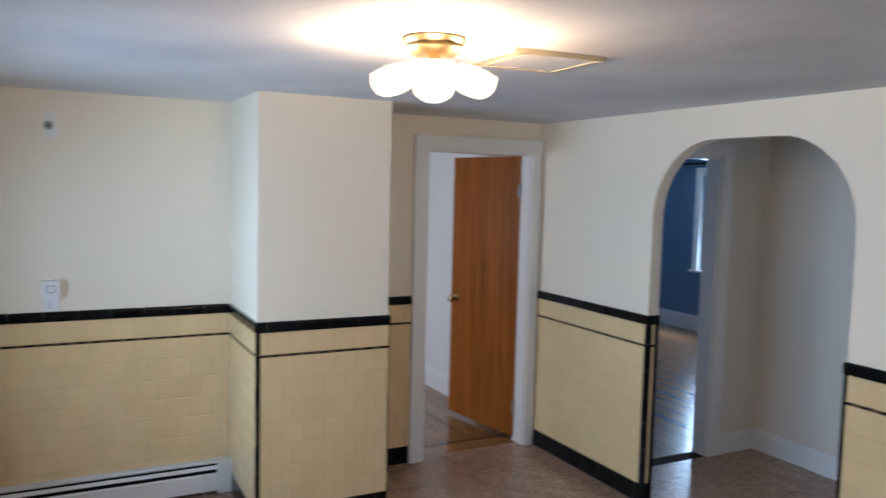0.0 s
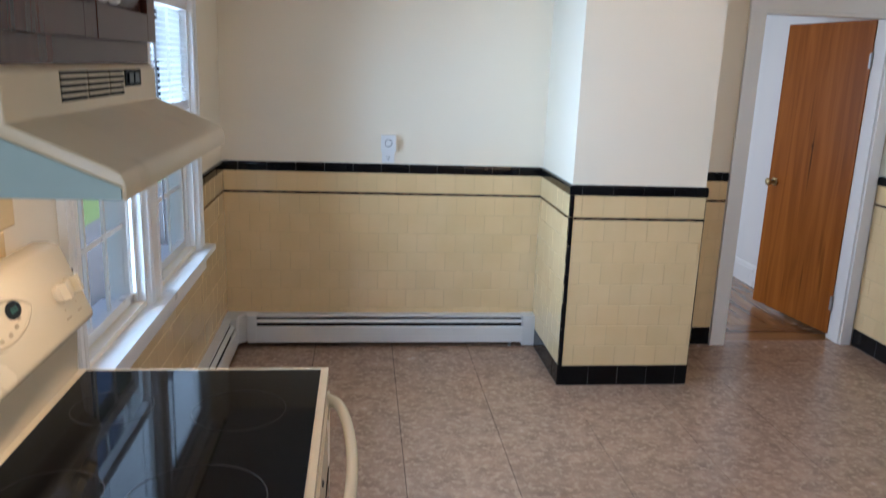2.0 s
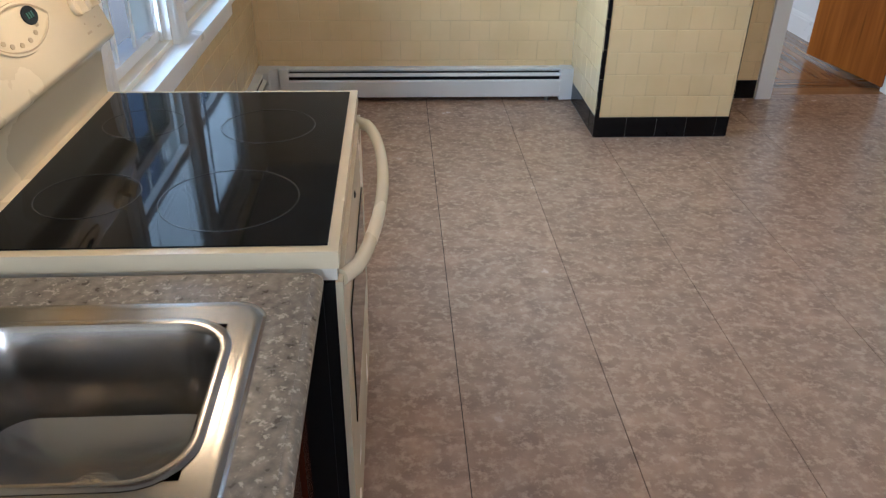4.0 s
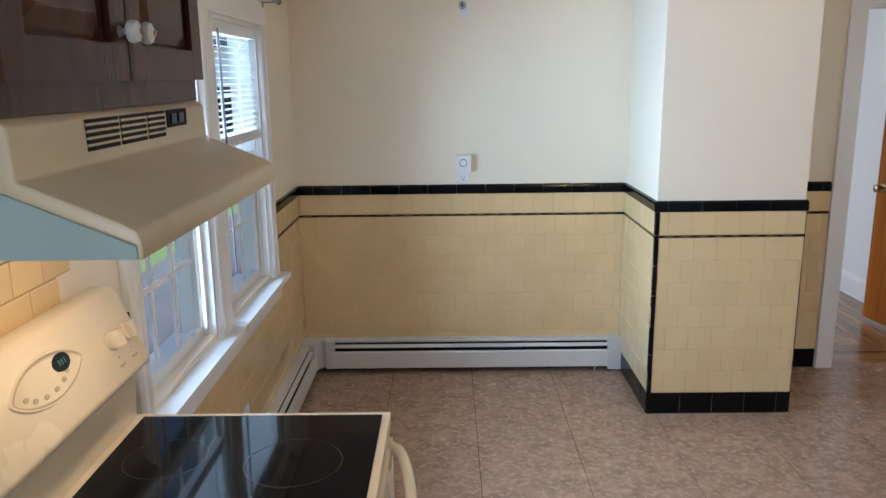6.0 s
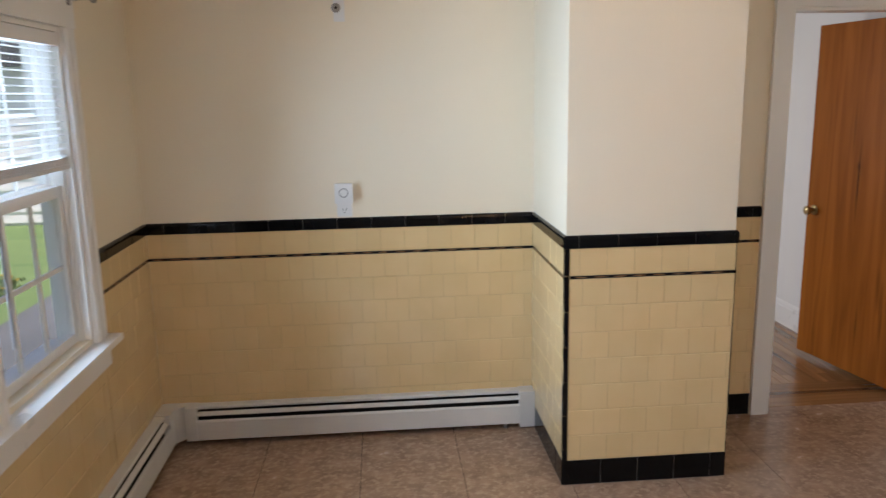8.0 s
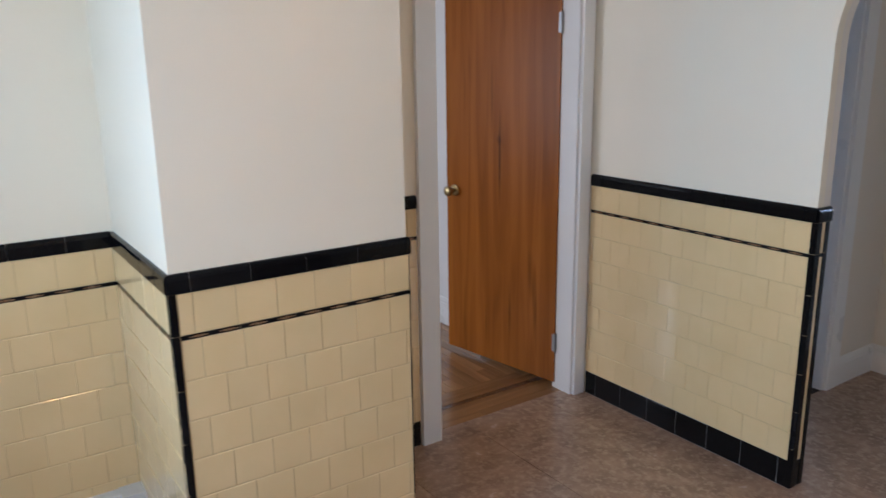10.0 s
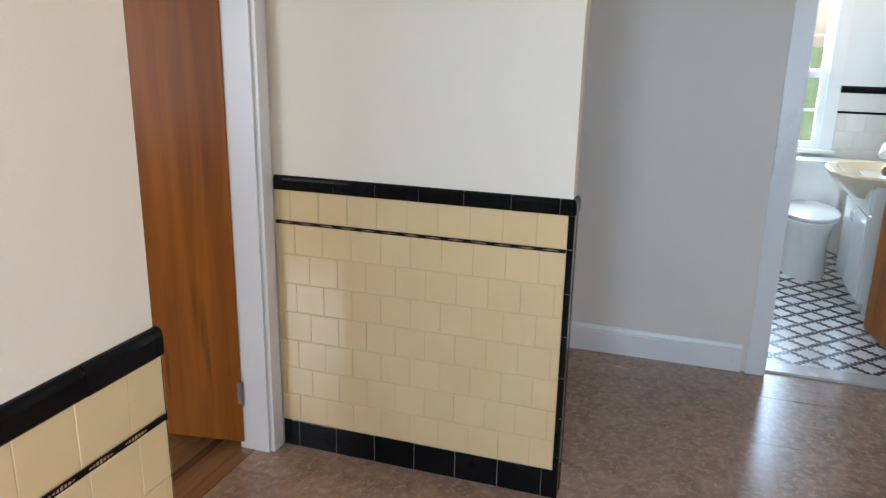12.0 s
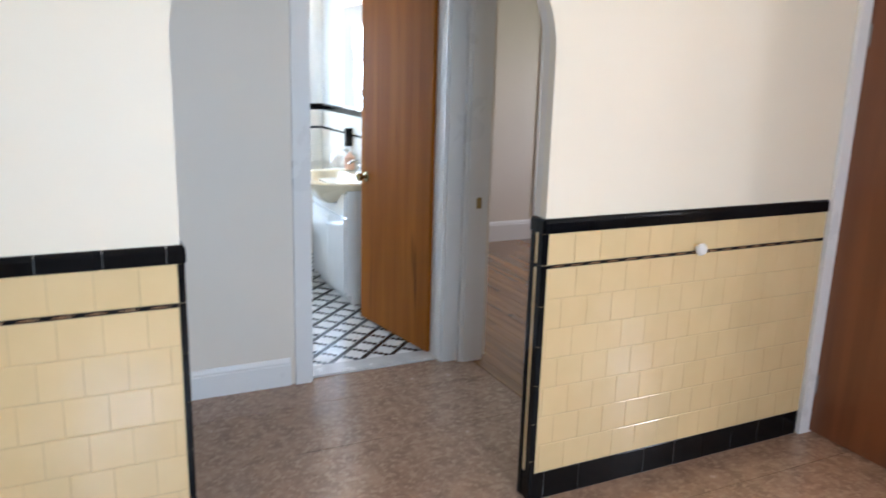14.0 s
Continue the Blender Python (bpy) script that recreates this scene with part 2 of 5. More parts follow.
M = {
    "paint": surface("cream_wall_paint", (0.825, 0.742, 0.59), (0.80, 0.712, 0.555), 0.55, 1.2, 160, 0.25, depth=0.001),
    "hall_paint": surface("grey_beige_wall_paint", (0.78, 0.715, 0.615), (0.75, 0.685, 0.585), 0.6, 1.5, 160, 0.25, depth=0.001),
    "white_wall": surface("white_wall_paint", (0.78, 0.77, 0.74), (0.74, 0.73, 0.70), 0.6, 1.5, 160, 0.2, depth=0.001),
    "blue_wall": surface("blue_wall_paint", (0.13, 0.22, 0.36), (0.12, 0.20, 0.33), 0.55, 1.5, 160, 0.2, depth=0.001),
    "ceiling": surface("swirled_ceiling_plaster", (0.74, 0.73, 0.72), (0.56, 0.56, 0.57), 0.75, 1.6, 14, 0.5, depth=0.008),
    "trim": surface("white_gloss_paint", (0.80, 0.79, 0.76), (0.79, 0.78, 0.75), 0.3, 3.0, 60, 0.03, depth=0.001),
    "grout": surface("cream_grout", (0.58, 0.43, 0.235), (0.50, 0.365, 0.20), 0.7, 8.0, 300, 0.4),
    "yellow_tile": surface("yellow_glazed_tile", (0.745, 0.555, 0.295), (0.70, 0.515, 0.265), 0.08, 5.0, 26, 0.10, coat=0.4, per_piece=0.02, depth=0.003, rough_var=0.04),
    "black_tile": surface("black_glazed_tile", (0.004, 0.004, 0.0045), (0.006, 0.006, 0.0065), 0.10, 6.0, 22, 0.08, spec=0.2, per_piece=0.25, depth=0.003, rough_var=0.04),
    "grey_grout": surface("grey_grout", (0.20, 0.19, 0.175), (0.12, 0.115, 0.105), 0.85, 8.0, 300, 0.4),
    "motif": surface("rust_glaze", (0.30, 0.12, 0.05), (0.45, 0.30, 0.16), 0.2, 260, 90, 0.2),
    "vinyl": surface("mottled_brown_vinyl", (0.42, 0.272, 0.182), (0.275, 0.176, 0.120), 0.24, 11.0, 200, 0.15, per_piece=0.05,
                     spots=(32.0, (0.49, 0.335, 0.228), 0.48, 0.66), depth=0.0006),
    "seam": surface("dark_floor_seam", (0.04, 0.03, 0.025), None, 0.9, spec=0.1),
    "heater": surface("off_white_enamel", (0.70, 0.69, 0.66), (0.64, 0.63, 0.60), 0.35, 4.0, 90, 0.1),
    # Black of real black parts, also the painted shade in recesses and slots.
    "dark": surface("black_parts_and_shade", (0.008, 0.008, 0.008), None, 0.7, spec=0.2),
    "bisque": surface("bisque_enamel", (0.76, 0.66, 0.47), (0.73, 0.63, 0.44), 0.26, 3.0, 40, 0.06, coat=0.2),
    "hood": surface("almond_enamel", (0.54, 0.455, 0.30), (0.46, 0.385, 0.245), 0.36, 3.0, 40, 0.08, coat=0.0, spots=(4.5, (0.36, 0.29, 0.18), 0.58, 0.78)),
    "hood_side": surface("blue_grey_hood_side", (0.30, 0.40, 0.385), (0.27, 0.365, 0.355), 0.4, 3.0, 40, 0.08),
    "clock_green": surface("green_clock_segment", (0.015, 0.07, 0.04), None, 0.4, emit=((0.15, 0.8, 0.45), 0.02)),
    "range_white": surface("pale_enamel_rim", (0.78, 0.74, 0.65), None, 0.25, coat=0.3),
    "cooktop": surface("black_ceramic_glass", (0.004, 0.004, 0.005), (0.006, 0.006, 0.007), 0.05, 3.0, 20, 0.0, spec=0.14, rough_var=0.02),
    "ring": surface("grey_burner_ring", (0.035, 0.035, 0.038), None, 0.25),
    "cabinet": wood("dark_brown_stained_wood", (0.072, 0.022, 0.0125), (0.040, 0.012, 0.007), 0.24, "Z", 1.2, coat=0.0, spec=0.12),
    "porcelain": surface("white_porcelain", (0.82, 0.81, 0.78), None, 0.1, coat=0.4),
    "white_plastic": surface("white_plastic", (0.80, 0.80, 0.79), None, 0.4),
    "grey_plastic": surface("grey_print", (0.18, 0.18, 0.19), None, 0.5),
    "steel": surface("brushed_steel", (0.40, 0.385, 0.365), (0.34, 0.33, 0.315), 0.22, 3.0, 180, 0.02, metal=1.0, rough_var=0.04, stretch=(1, 3, 1)),
    "counter": surface("speckled_granite_laminate", (0.30, 0.26, 0.21), (0.14, 0.12, 0.105), 0.3, 60.0, 200, 0.1, spots=(95.0, (0.48, 0.43, 0.36), 0.56, 0.64)),
    "brass": surface("polished_brass", (0.40, 0.30, 0.15), (0.30, 0.22, 0.10), 0.28, 5.0, 60, 0.05, metal=1.0),
    "chrome": surface("chrome", (0.75, 0.75, 0.76), None, 0.1, metal=1.0),
    "iron": surface("dull_steel", (0.35, 0.34, 0.33), (0.25, 0.24, 0.23), 0.45, 9.0, 90, 0.1, metal=0.9),
    "door_wood": wood("honey_birch_veneer", (0.37, 0.122, 0.017), (0.25, 0.076, 0.010), 0.33, "Z", 0.8, coat=0.0, streak=0.75, spec=0.08),
    "knotty_door": wood("honey_birch_veneer_with_streaks", (0.36, 0.118, 0.017), (0.22, 0.066, 0.009), 0.30, "Z", 1.1, coat=0.0, streak=0.6, spec=0.10, knots=((0.375, 1.13, 0.011, 0.30, 0.85), (0.378, 1.225, 0.018, 0.035, 0.7), (0.30, 0.32, 0.010, 0.16, 0.55), (0.47, 0.22, 0.008, 0.12, 0.45), (0.43, 1.45, 0.012, 0.22, 0.45))),
    "dark_door": wood("red_brown_veneer", (0.20, 0.068, 0.024), (0.13, 0.042, 0.015), 0.40, "Z", 0.8, coat=0.1),
    "oak_x": wood("oak_strip_x", (0.36, 0.19, 0.075), (0.20, 0.095, 0.036), 0.24, "X", 1.0, 0.16, coat=0.4),
    "oak_y": wood("oak_strip_y", (0.36, 0.19, 0.075), (0.20, 0.095, 0.036), 0.24, "Y", 1.0, 0.16, coat=0.4),
    "walnut_x": wood("dark_feature_strip", (0.13, 0.06, 0.025), (0.08, 0.035, 0.015), 0.24, "X", 1.0, 0.1, coat=0.4),
    "bath_white": surface("ivory_bath_tile", (0.80, 0.75, 0.66), (0.76, 0.71, 0.62), 0.14, 5.0, 30, 0.08, coat=0.3, per_piece=0.03),
    "mosaic_white": surface("white_mosaic", (0.74, 0.72, 0.68), (0.66, 0.64, 0.60), 0.3, 30.0, 90, 0.1),
    "mosaic_black": surface("black_mosaic", (0.02, 0.02, 0.022), None, 0.25),
    "marble": surface("grey_white_saddle", (0.66, 0.64, 0.60), (0.55, 0.53, 0.50), 0.25, 9.0, 90, 0.1),
    "blind": surface("white_blind_slat", (0.82, 0.82, 0.82), None, 0.4),
    "shade": lit_shade("frosted_shade_glass", (1.0, 0.86, 0.64), 3.2),
    "glass": glass("window_glass"),
    "mirror": surface("silvered_mirror", (0.9, 0.9, 0.9), (0.9, 0.9, 0.9), 0.03, bump=0.0, metal=1.0, rough_var=0.0),
    "lawn": surface("lawn_grass", (0.20, 0.30, 0.11), (0.16, 0.25, 0.085), 0.9, 1.2, 60, 0.6, depth=0.02),
    "asphalt": surface("grey_asphalt", (0.17, 0.18, 0.19), (0.12, 0.13, 0.14), 0.9, 1.5, 90, 0.5),
    "leaf": surface("shrub_leaf", (0.12, 0.18, 0.07), (0.07, 0.12, 0.04), 0.6, 12.0, 60, 0.2),
    "petal": surface("yellow_petal", (0.6, 0.42, 0.05), None, 0.6),
    "siding": surface("pale_blue_siding", (0.66, 0.72, 0.76), (0.60, 0.67, 0.72), 0.6, 1.5, 40, 0.2),
    "roofing": surface("grey_shingle", (0.10, 0.10, 0.105), (0.07, 0.07, 0.075), 0.9, 6.0, 40, 0.5),
    "bark": surface("grey_bark", (0.12, 0.09, 0.07), (0.07, 0.055, 0.045), 0.9, 20, 60, 0.6, stretch=(1, 1, 0.2)),
    "print": surface("tan_print", (0.42, 0.33, 0.20), None, 0.4),
    "white_siding": surface("white_clapboard", (0.80, 0.80, 0.79), (0.75, 0.75, 0.75), 0.6, 1.5, 40, 0.2),
    "knob_white": surface("glazed_white_ceramic", (0.60, 0.585, 0.55), (0.50, 0.485, 0.45), 0.2, 60.0),
    "tissue": surface("peach_soap", (0.75, 0.45, 0.32), None, 0.5),
}
# the glass bowls of the ceiling lamp, lit from inside
M["bath_globe"] = surface("lit_white_globe", (0.9, 0.88, 0.82), None, 0.4, emit=((1.0, 0.78, 0.50), 30.0))
M["lit_glass"] = surface("lit_frosted_glass", (0.9, 0.88, 0.82), None, 0.4, emit=((1.0, 0.73, 0.44), 14.0))


# ---------------------------------------------------------------- mesh helpers
def box(bm, x0, x1, y0, y1, z0, z1):
    v = [bm.verts.new((x, y, z)) for x in (x0, x1) for y in (y0, y1) for z in (z0, z1)]
    for f in ((0, 1, 3, 2), (4, 6, 7, 5), (0, 4, 5, 1), (2, 3, 7, 6), (0, 2, 6, 4), (1, 5, 7, 3)):
        bm.faces.new([v[i] for i in f])
    return bm


def boxes(*rows):
    bm = bmesh.new()
    for r in rows:
        box(bm, *r)
    return bm


def rounded(bm, width=0.004, segments=2, angle=40):
    es = [e for e in bm.edges if len(e.link_faces) == 2 and math.degrees(e.calc_face_angle(0)) > angle]
    bmesh.ops.bevel(bm, geom=es, offset=width, segments=segments, profile=0.5, affect="EDGES", clamp_overlap=True)
    return bm


def prism(points, axis, a, b):
    """A solid with this outline across one axis, from a to b along it."""
    def at(p, q):
        return {"x": (q, p[0], p[1]), "y": (p[0], q, p[1]), "z": (p[0], p[1], q)}[axis]
    bm = bmesh.new()
    lo, hi = [bm.verts.new(at(p, a)) for p in points], [bm.verts.new(at(p, b)) for p in points]
    bm.faces.new(lo)
    bm.faces.new(hi[::-1])
    for i in range(len(points)):
        j = (i + 1) % len(points)
        bm.faces.new((lo[i], lo[j], hi[j], hi[i]))
    bmesh.ops.recalc_face_normals(bm, faces=bm.faces)
    return bm


def lathe(profile, steps=24, centre=(0, 0, 0), axis="z"):
    """A turned body from (radius, height) pairs."""
    bm = bmesh.new()
    rings = []
    for r, h in profile:
        ring = []
        for i in range(steps):
            a = 2 * math.pi * i / steps
            p = (r * math.cos(a), r * math.sin(a), h)
            p = {"z": p, "x": (p[2], p[0], p[1]), "y": (p[0], p[2], p[1])}[axis]
            ring.append(bm.verts.new(Vector(p) + Vector(centre)))
        rings.append(ring)
    for u, w in zip(rings, rings[1:]):
        for i in range(steps):
            j = (i + 1) % steps
            bm.faces.new((u[i], u[j], w[j], w[i]))
    if profile[0][0] > 0:
        bm.faces.new(rings[0][::-1])
    if profile[-1][0] > 0:
        bm.faces.new(rings[-1])
    bmesh.ops.remove_doubles(bm, verts=bm.verts, dist=1e-6)
    bmesh.ops.recalc_face_normals(bm, faces=bm.faces)
    return bm


def tube(points, radius, steps=10, closed=False):
    """A round bar along points."""
    bm = bmesh.new()
    pts = [Vector(p) for p in points]
    rings = []
    for i, p in enumerate(pts):
        d = (pts[min(i + 1, len(pts) - 1)] - pts[max(i - 1, 0)]).normalized()
        u = d.orthogonal().normalized() if abs(d.z) > 0.95 else d.cross(Vector((0, 0, 1))).normalized()
        w = d.cross(u)
        rings.append([bm.verts.new(p + radius * (math.cos(2 * math.pi * k / steps) * u + math.sin(2 * math.pi * k / steps) * w)) for k in range(steps)])
    for a, b in zip(rings, rings[1:]):
        for k in range(steps):
            j = (k + 1) % steps
            bm.faces.new((a[k], a[j], b[j], b[k]))
    bm.faces.new(rings[0][::-1])
    bm.faces.new(rings[-1])
    bmesh.ops.recalc_face_normals(bm, faces=bm.faces)
    return bm


def loft(loops, cap=True):
    bm = bmesh.new()
    rings = [[bm.verts.new(p) for p in loop] for loop in loops]
    for a, b in zip(rings, rings[1:]):
        for i in range(len(a)):
            j = (i + 1) % len(a)
            bm.faces.new((a[i], a[j], b[j], b[i]))
    if cap:
        bm.faces.new(rings[-1])
    bmesh.ops.recalc_face_normals(bm, faces=bm.faces)
    return bm


def moved(bm, m):
    bmesh.ops.transform(bm, matrix=m, verts=bm.verts)
    return bm


def mesh_of(name, bm, material, smooth=False):
    me = bpy.data.meshes.new(name)
    bm.to_mesh(me)
    bm.free()
    me.materials.append(material)
    if smooth:
        for p in me.polygons:
            p.use_smooth = True
        me.set_sharp_from_angle(angle=radians(40))
    return me


def part(name, bm, material, parent=None, label="", smooth=False, at=None):
    ob = new(name, mesh_of(name, bm, material, smooth))
    if at is not None:
        ob.matrix_basis = at
    if parent:
        ob.parent = parent
    if label:
        ob["label"] = label
    return ob


def thing(name, at, label, category, group=""):
    ob = new(name)
    ob.matrix_basis = at
    ob.empty_display_size = 0.05
    return tagged(ob, label, category, group)


def structure(name, bm, material, label, category, smooth=False):
    return tagged(part(name, bm, material, smooth=smooth), label, category, kind="structure")


# ---------------------------------------------------------------- structure
# floors: a slab under all rooms, then the coverings
structure("floor_slab", boxes((-2.1, 6.8, -5.4, 4.9, -0.30, -0.012)), M["seam"], "dark subfloor under the coverings", "floor")
floor = structure("floor", boxes((XL, HX + 0.04, YS, 0.68, -0.012, -0.003)), M["seam"], "mottled brown vinyl tile floor of kitchen and hall", "floor")
wood_floor_north = structure("floor_north_room", boxes((XL, 2.2, 0.68, 4.6, -0.012, -0.004)), M["seam"], "polished oak strip floor with a dark border", "floor")
wood_floor_blue = structure("floor_blue_room", boxes((2.30, 6.55, HN, 4.6, -0.012, -0.004)), M["seam"], "polished oak strip floor of the blue room", "floor")
wood_floor_side = structure("floor_side_room", boxes((2.18, 6.09, YS, HS - 0.06, -0.0122, -0.004)), M["seam"], "oak strip floor of the side room", "floor")
bath_floor = structure("floor_bathroom", boxes((HX + 0.16, 6.2, -2.18, -0.85, -0.0121, 0.0)), M["mosaic_white"], "white mosaic floor with black diagonal lattice", "floor")
structure("door_saddle", rounded(boxes((HX + 0.03, HX + 0.16, -2.03, -1.27, -0.01, 0.012)), 0.004), M["marble"], "pale marble saddle under the bathroom door", "threshold")
structure("ceiling", boxes((XL - 0.15, XR + 0.03, YS - 0.1, 0.80, ZC, ZC + 0.12)), M["ceiling"], "white swirled plaster kitchen ceiling", "ceiling")
structure("ceiling_rooms", boxes((XR + 0.03, 6.8, YS - 0.1, 4.8, ZC, ZC + 0.12), (XL - 0.15, XR + 0.03, 0.80, 4.8, ZC, ZC + 0.12)), M["white_wall"], "white ceiling of the other rooms", "ceiling")

# window wall: two openings
W_OPEN = [(-1.625, -0.94), (-0.81, -0.08)]
xo = XL - 0.13
wall_west = structure("wall_west", boxes(
    (xo, XL - 0.008, YS - 0.1, YB + 0.10, 0 - 0.2, WIN_Z0), (xo, XL - 0.008, YS - 0.1, YB + 0.10, WIN_Z1, ZC),
    (xo, XL - 0.008, YS - 0.1, -1.625, WIN_Z0, WIN_Z1), (xo, XL - 0.008, -0.94, -0.81, WIN_Z0, WIN_Z1), (xo, XL - 0.008, -0.08, YB + 0.10, WIN_Z0, WIN_Z1)),
    M["paint"], "cream painted wall with yellow tile wainscot and two windows", "wall")
wall_north = structure("wall_north", boxes((XL - 0.008, 0.008, YB + 0.008, YB + 0.10, 0, ZC)), M["paint"], "cream painted wall above yellow tile wainscot", "wall")
chimney = structure("wall_chimney", boxes((0.008, 0.717, 0.008, YB + 0.10, 0, ZC)), M["paint"], "cream painted chimney breast with tiled foot", "wall")
DX0, DX1, DZ = 1.228, 2.030, 2.042
wall_door = structure("wall_door", boxes((0.717, DX0, YD + 0.008, YD + 0.13, 0, ZC), (DX0, DX1, YD + 0.008, YD + 0.13, DZ, ZC), (DX1, XR + 0.008, YD + 0.008, YD + 0.13, 0, ZC)),
                      M["paint"], "cream painted wall with a white cased doorway", "wall")


def arch_outline(y0, y1, z1, r, n=14):
    """From the floor at y0 up over the rounded head and down at y1."""
    pts = [(y0, 0.0)]
    for i in range(n + 1):
        a = math.pi / 2 * i / n
        pts.append((y0 - r + r * math.cos(a), z1 - r + r * math.sin(a)))
    for i in range(n + 1):
        a = math.pi / 2 * (1 - i / n)
        pts.append((y1 + r - r * math.cos(a), z1 - r + r * math.sin(a)))
    return pts + [(y1, 0.0)]


AY0, AY1, AZ, AR, AT = -0.506, -1.709, 2.065, 0.42, 0.085
D3A, D3B = -3.245, -4.005


def arch_wall(name, x0, x1, y_north, grow, material, label):
    """Wall between kitchen and hall, with the arch and a doorway cut through it."""
    arch = arch_outline(AY0 + grow, AY1 - grow, AZ + grow, AR)
    out = [(y_north, 0.0), (y_north, ZC), (YS, ZC), (YS, 0.0), (D3B, 0.0), (D3B, DZ), (D3A, DZ), (D3A, 0.0)] + arch[::-1]
    return structure(name, prism(out, "x", x0, x1), material, label, "wall")


wall_east = arch_wall("wall_east", XR + 0.008, XR + 0.045, YD + 0.13, 0.008, M["paint"], "cream painted wall with a round-headed archway")
wall_hall_west = arch_wall("wall_hall_west", XR + 0.045, XR + AT, HN + 0.12, 0.008, M["hall_paint"], "grey beige hall side of the arch wall")
# The opening in this wall is assumed and unseen, made for an added lamp.
structure("wall_south", boxes((XL, -0.4, YS - 0.1, YS, 0, ZC), (1.0, XR + 0.13, YS - 0.1, YS, 0, ZC), (-0.4, 1.0, YS - 0.1, YS, 0, 0.85), (-0.4, 1.0, YS - 0.1, YS, 2.05, ZC)), M["paint"], "plain cream kitchen wall", "wall")

# hall, bathroom, blue room, north room, side room
BY0, BY1 = -1.27, -2.03
wall_hall_east = structure("wall_hall_east", boxes((HX, HX + 0.08, BY0, HN, 0, ZC), (HX, HX + 0.08, BY1, BY0, DZ, ZC), (HX, HX + 0.08, HS - 0.06, BY1, 0, ZC)),
                           M["hall_paint"], "grey beige hall wall with the bathroom doorway", "wall")
BX0, BX1 = 2.30, 3.07
wall_hall_north = structure("wall_hall_north", boxes((XR + AT, BX0, HN, HN + 0.12, 0, ZC), (BX0, BX1, HN, HN + 0.12, DZ, ZC), (BX1, HX + 0.16, HN, HN + 0.12, 0, ZC)),
                            M["hall_paint"], "grey beige hall wall with the doorway to a blue room", "wall")
SX0, SX1 = 2.68, 3.470
wall_hall_south = structure("wall_hall_south", boxes((XR + AT, SX0, HS - 0.12, HS, 0, ZC), (SX0, SX1, HS - 0.12, HS, DZ, ZC), (SX1, HX, HS - 0.12, HS, 0, ZC)),
                            M["hall_paint"], "grey beige hall wall with the side room doorway", "wall")
structure("wall_bath_west", boxes((HX + 0.08, HX + 0.16, BY0, HN, 0, ZC), (HX + 0.08, HX + 0.16, BY1, BY0, DZ, ZC), (HX + 0.08, HX + 0.16, HS - 0.06, BY1, 0, ZC)), M["white_wall"], "white bathroom wall beside the door", "wall")
wall_bath_south = structure("wall_bath_south", boxes((HX + 0.16, 6.2, -2.28, -2.18, 0, ZC)), M["white_wall"], "white bathroom wall with ivory wainscot", "wall")
wall_bath_north = structure("wall_bath_north", boxes((HX + 0.16, 6.2, -0.85, -0.75, 0, ZC)), M["white_wall"], "white bathroom wall", "wall")
wall_bath_east = structure("wall_bath_east", boxes((6.2, 6.3, -2.28, -1.73, 0, ZC), (6.2, 6.3, -1.13, -0.75, 0, ZC), (6.2, 6.3, -1.73, -1.13, 0, 0.80), (6.2, 6.3, -1.73, -1.13, 1.95, ZC)),
                           M["white_wall"], "white bathroom wall with a window above ivory tile", "wall")
structure("wall_blue", boxes((6.55, 6.65, -0.75, 2.55, 0, ZC), (6.55, 6.65, 3.45, 4.7, 0, ZC), (6.55, 6.65, 2.55, 3.45, 0, 0.80), (6.55, 6.65, 2.55, 3.45, 2.03, ZC),
          (2.30, 6.55, 4.6, 4.7, 0, ZC), (HX + 0.16, 6.55, HN, HN + 0.12, 0, ZC)), M["blue_wall"], "blue painted room walls with a white window", "wall")
structure("wall_blue_west", boxes((2.21, 2.30, HN + 0.12, 4.7, 0, ZC)), M["blue_wall"], "blue painted partition", "wall")
# The west opening is assumed and unseen; an added lamp stands in it.
structure("wall_north_room", boxes((2.12, 2.205, YD + 0.13, 4.7, 0, ZC), (XL, 2.12, 4.6, 4.7, 0, ZC), (XL - 0.10, XL, YD + 0.13, 1.9, 0, ZC), (XL - 0.10, XL, 3.3, 4.7, 0, ZC),
          (XL - 0.10, XL, 1.9, 3.3, 0, 0.7), (XL - 0.10, XL, 1.9, 3.3, 2.05, ZC)), M["white_wall"], "white painted walls of the north room", "wall")
# The south opening is assumed and unseen; an added lamp stands before it.
structure("wall_side_room", boxes((6.09, 6.19, YS, HS - 0.06, 0, ZC), (HX, 6.09, HS - 0.172, HS - 0.121, 0, ZC), (XR + AT, 4.3, YS - 0.1, YS, 0, ZC), (5.7, 6.19, YS - 0.1, YS, 0, ZC),
          (4.3, 5.7, YS - 0.1, YS, 0, 0.8), (4.3, 5.7, YS - 0.1, YS, 2.0, ZC)), M["hall_paint"], "grey beige walls of the side room", "wall")


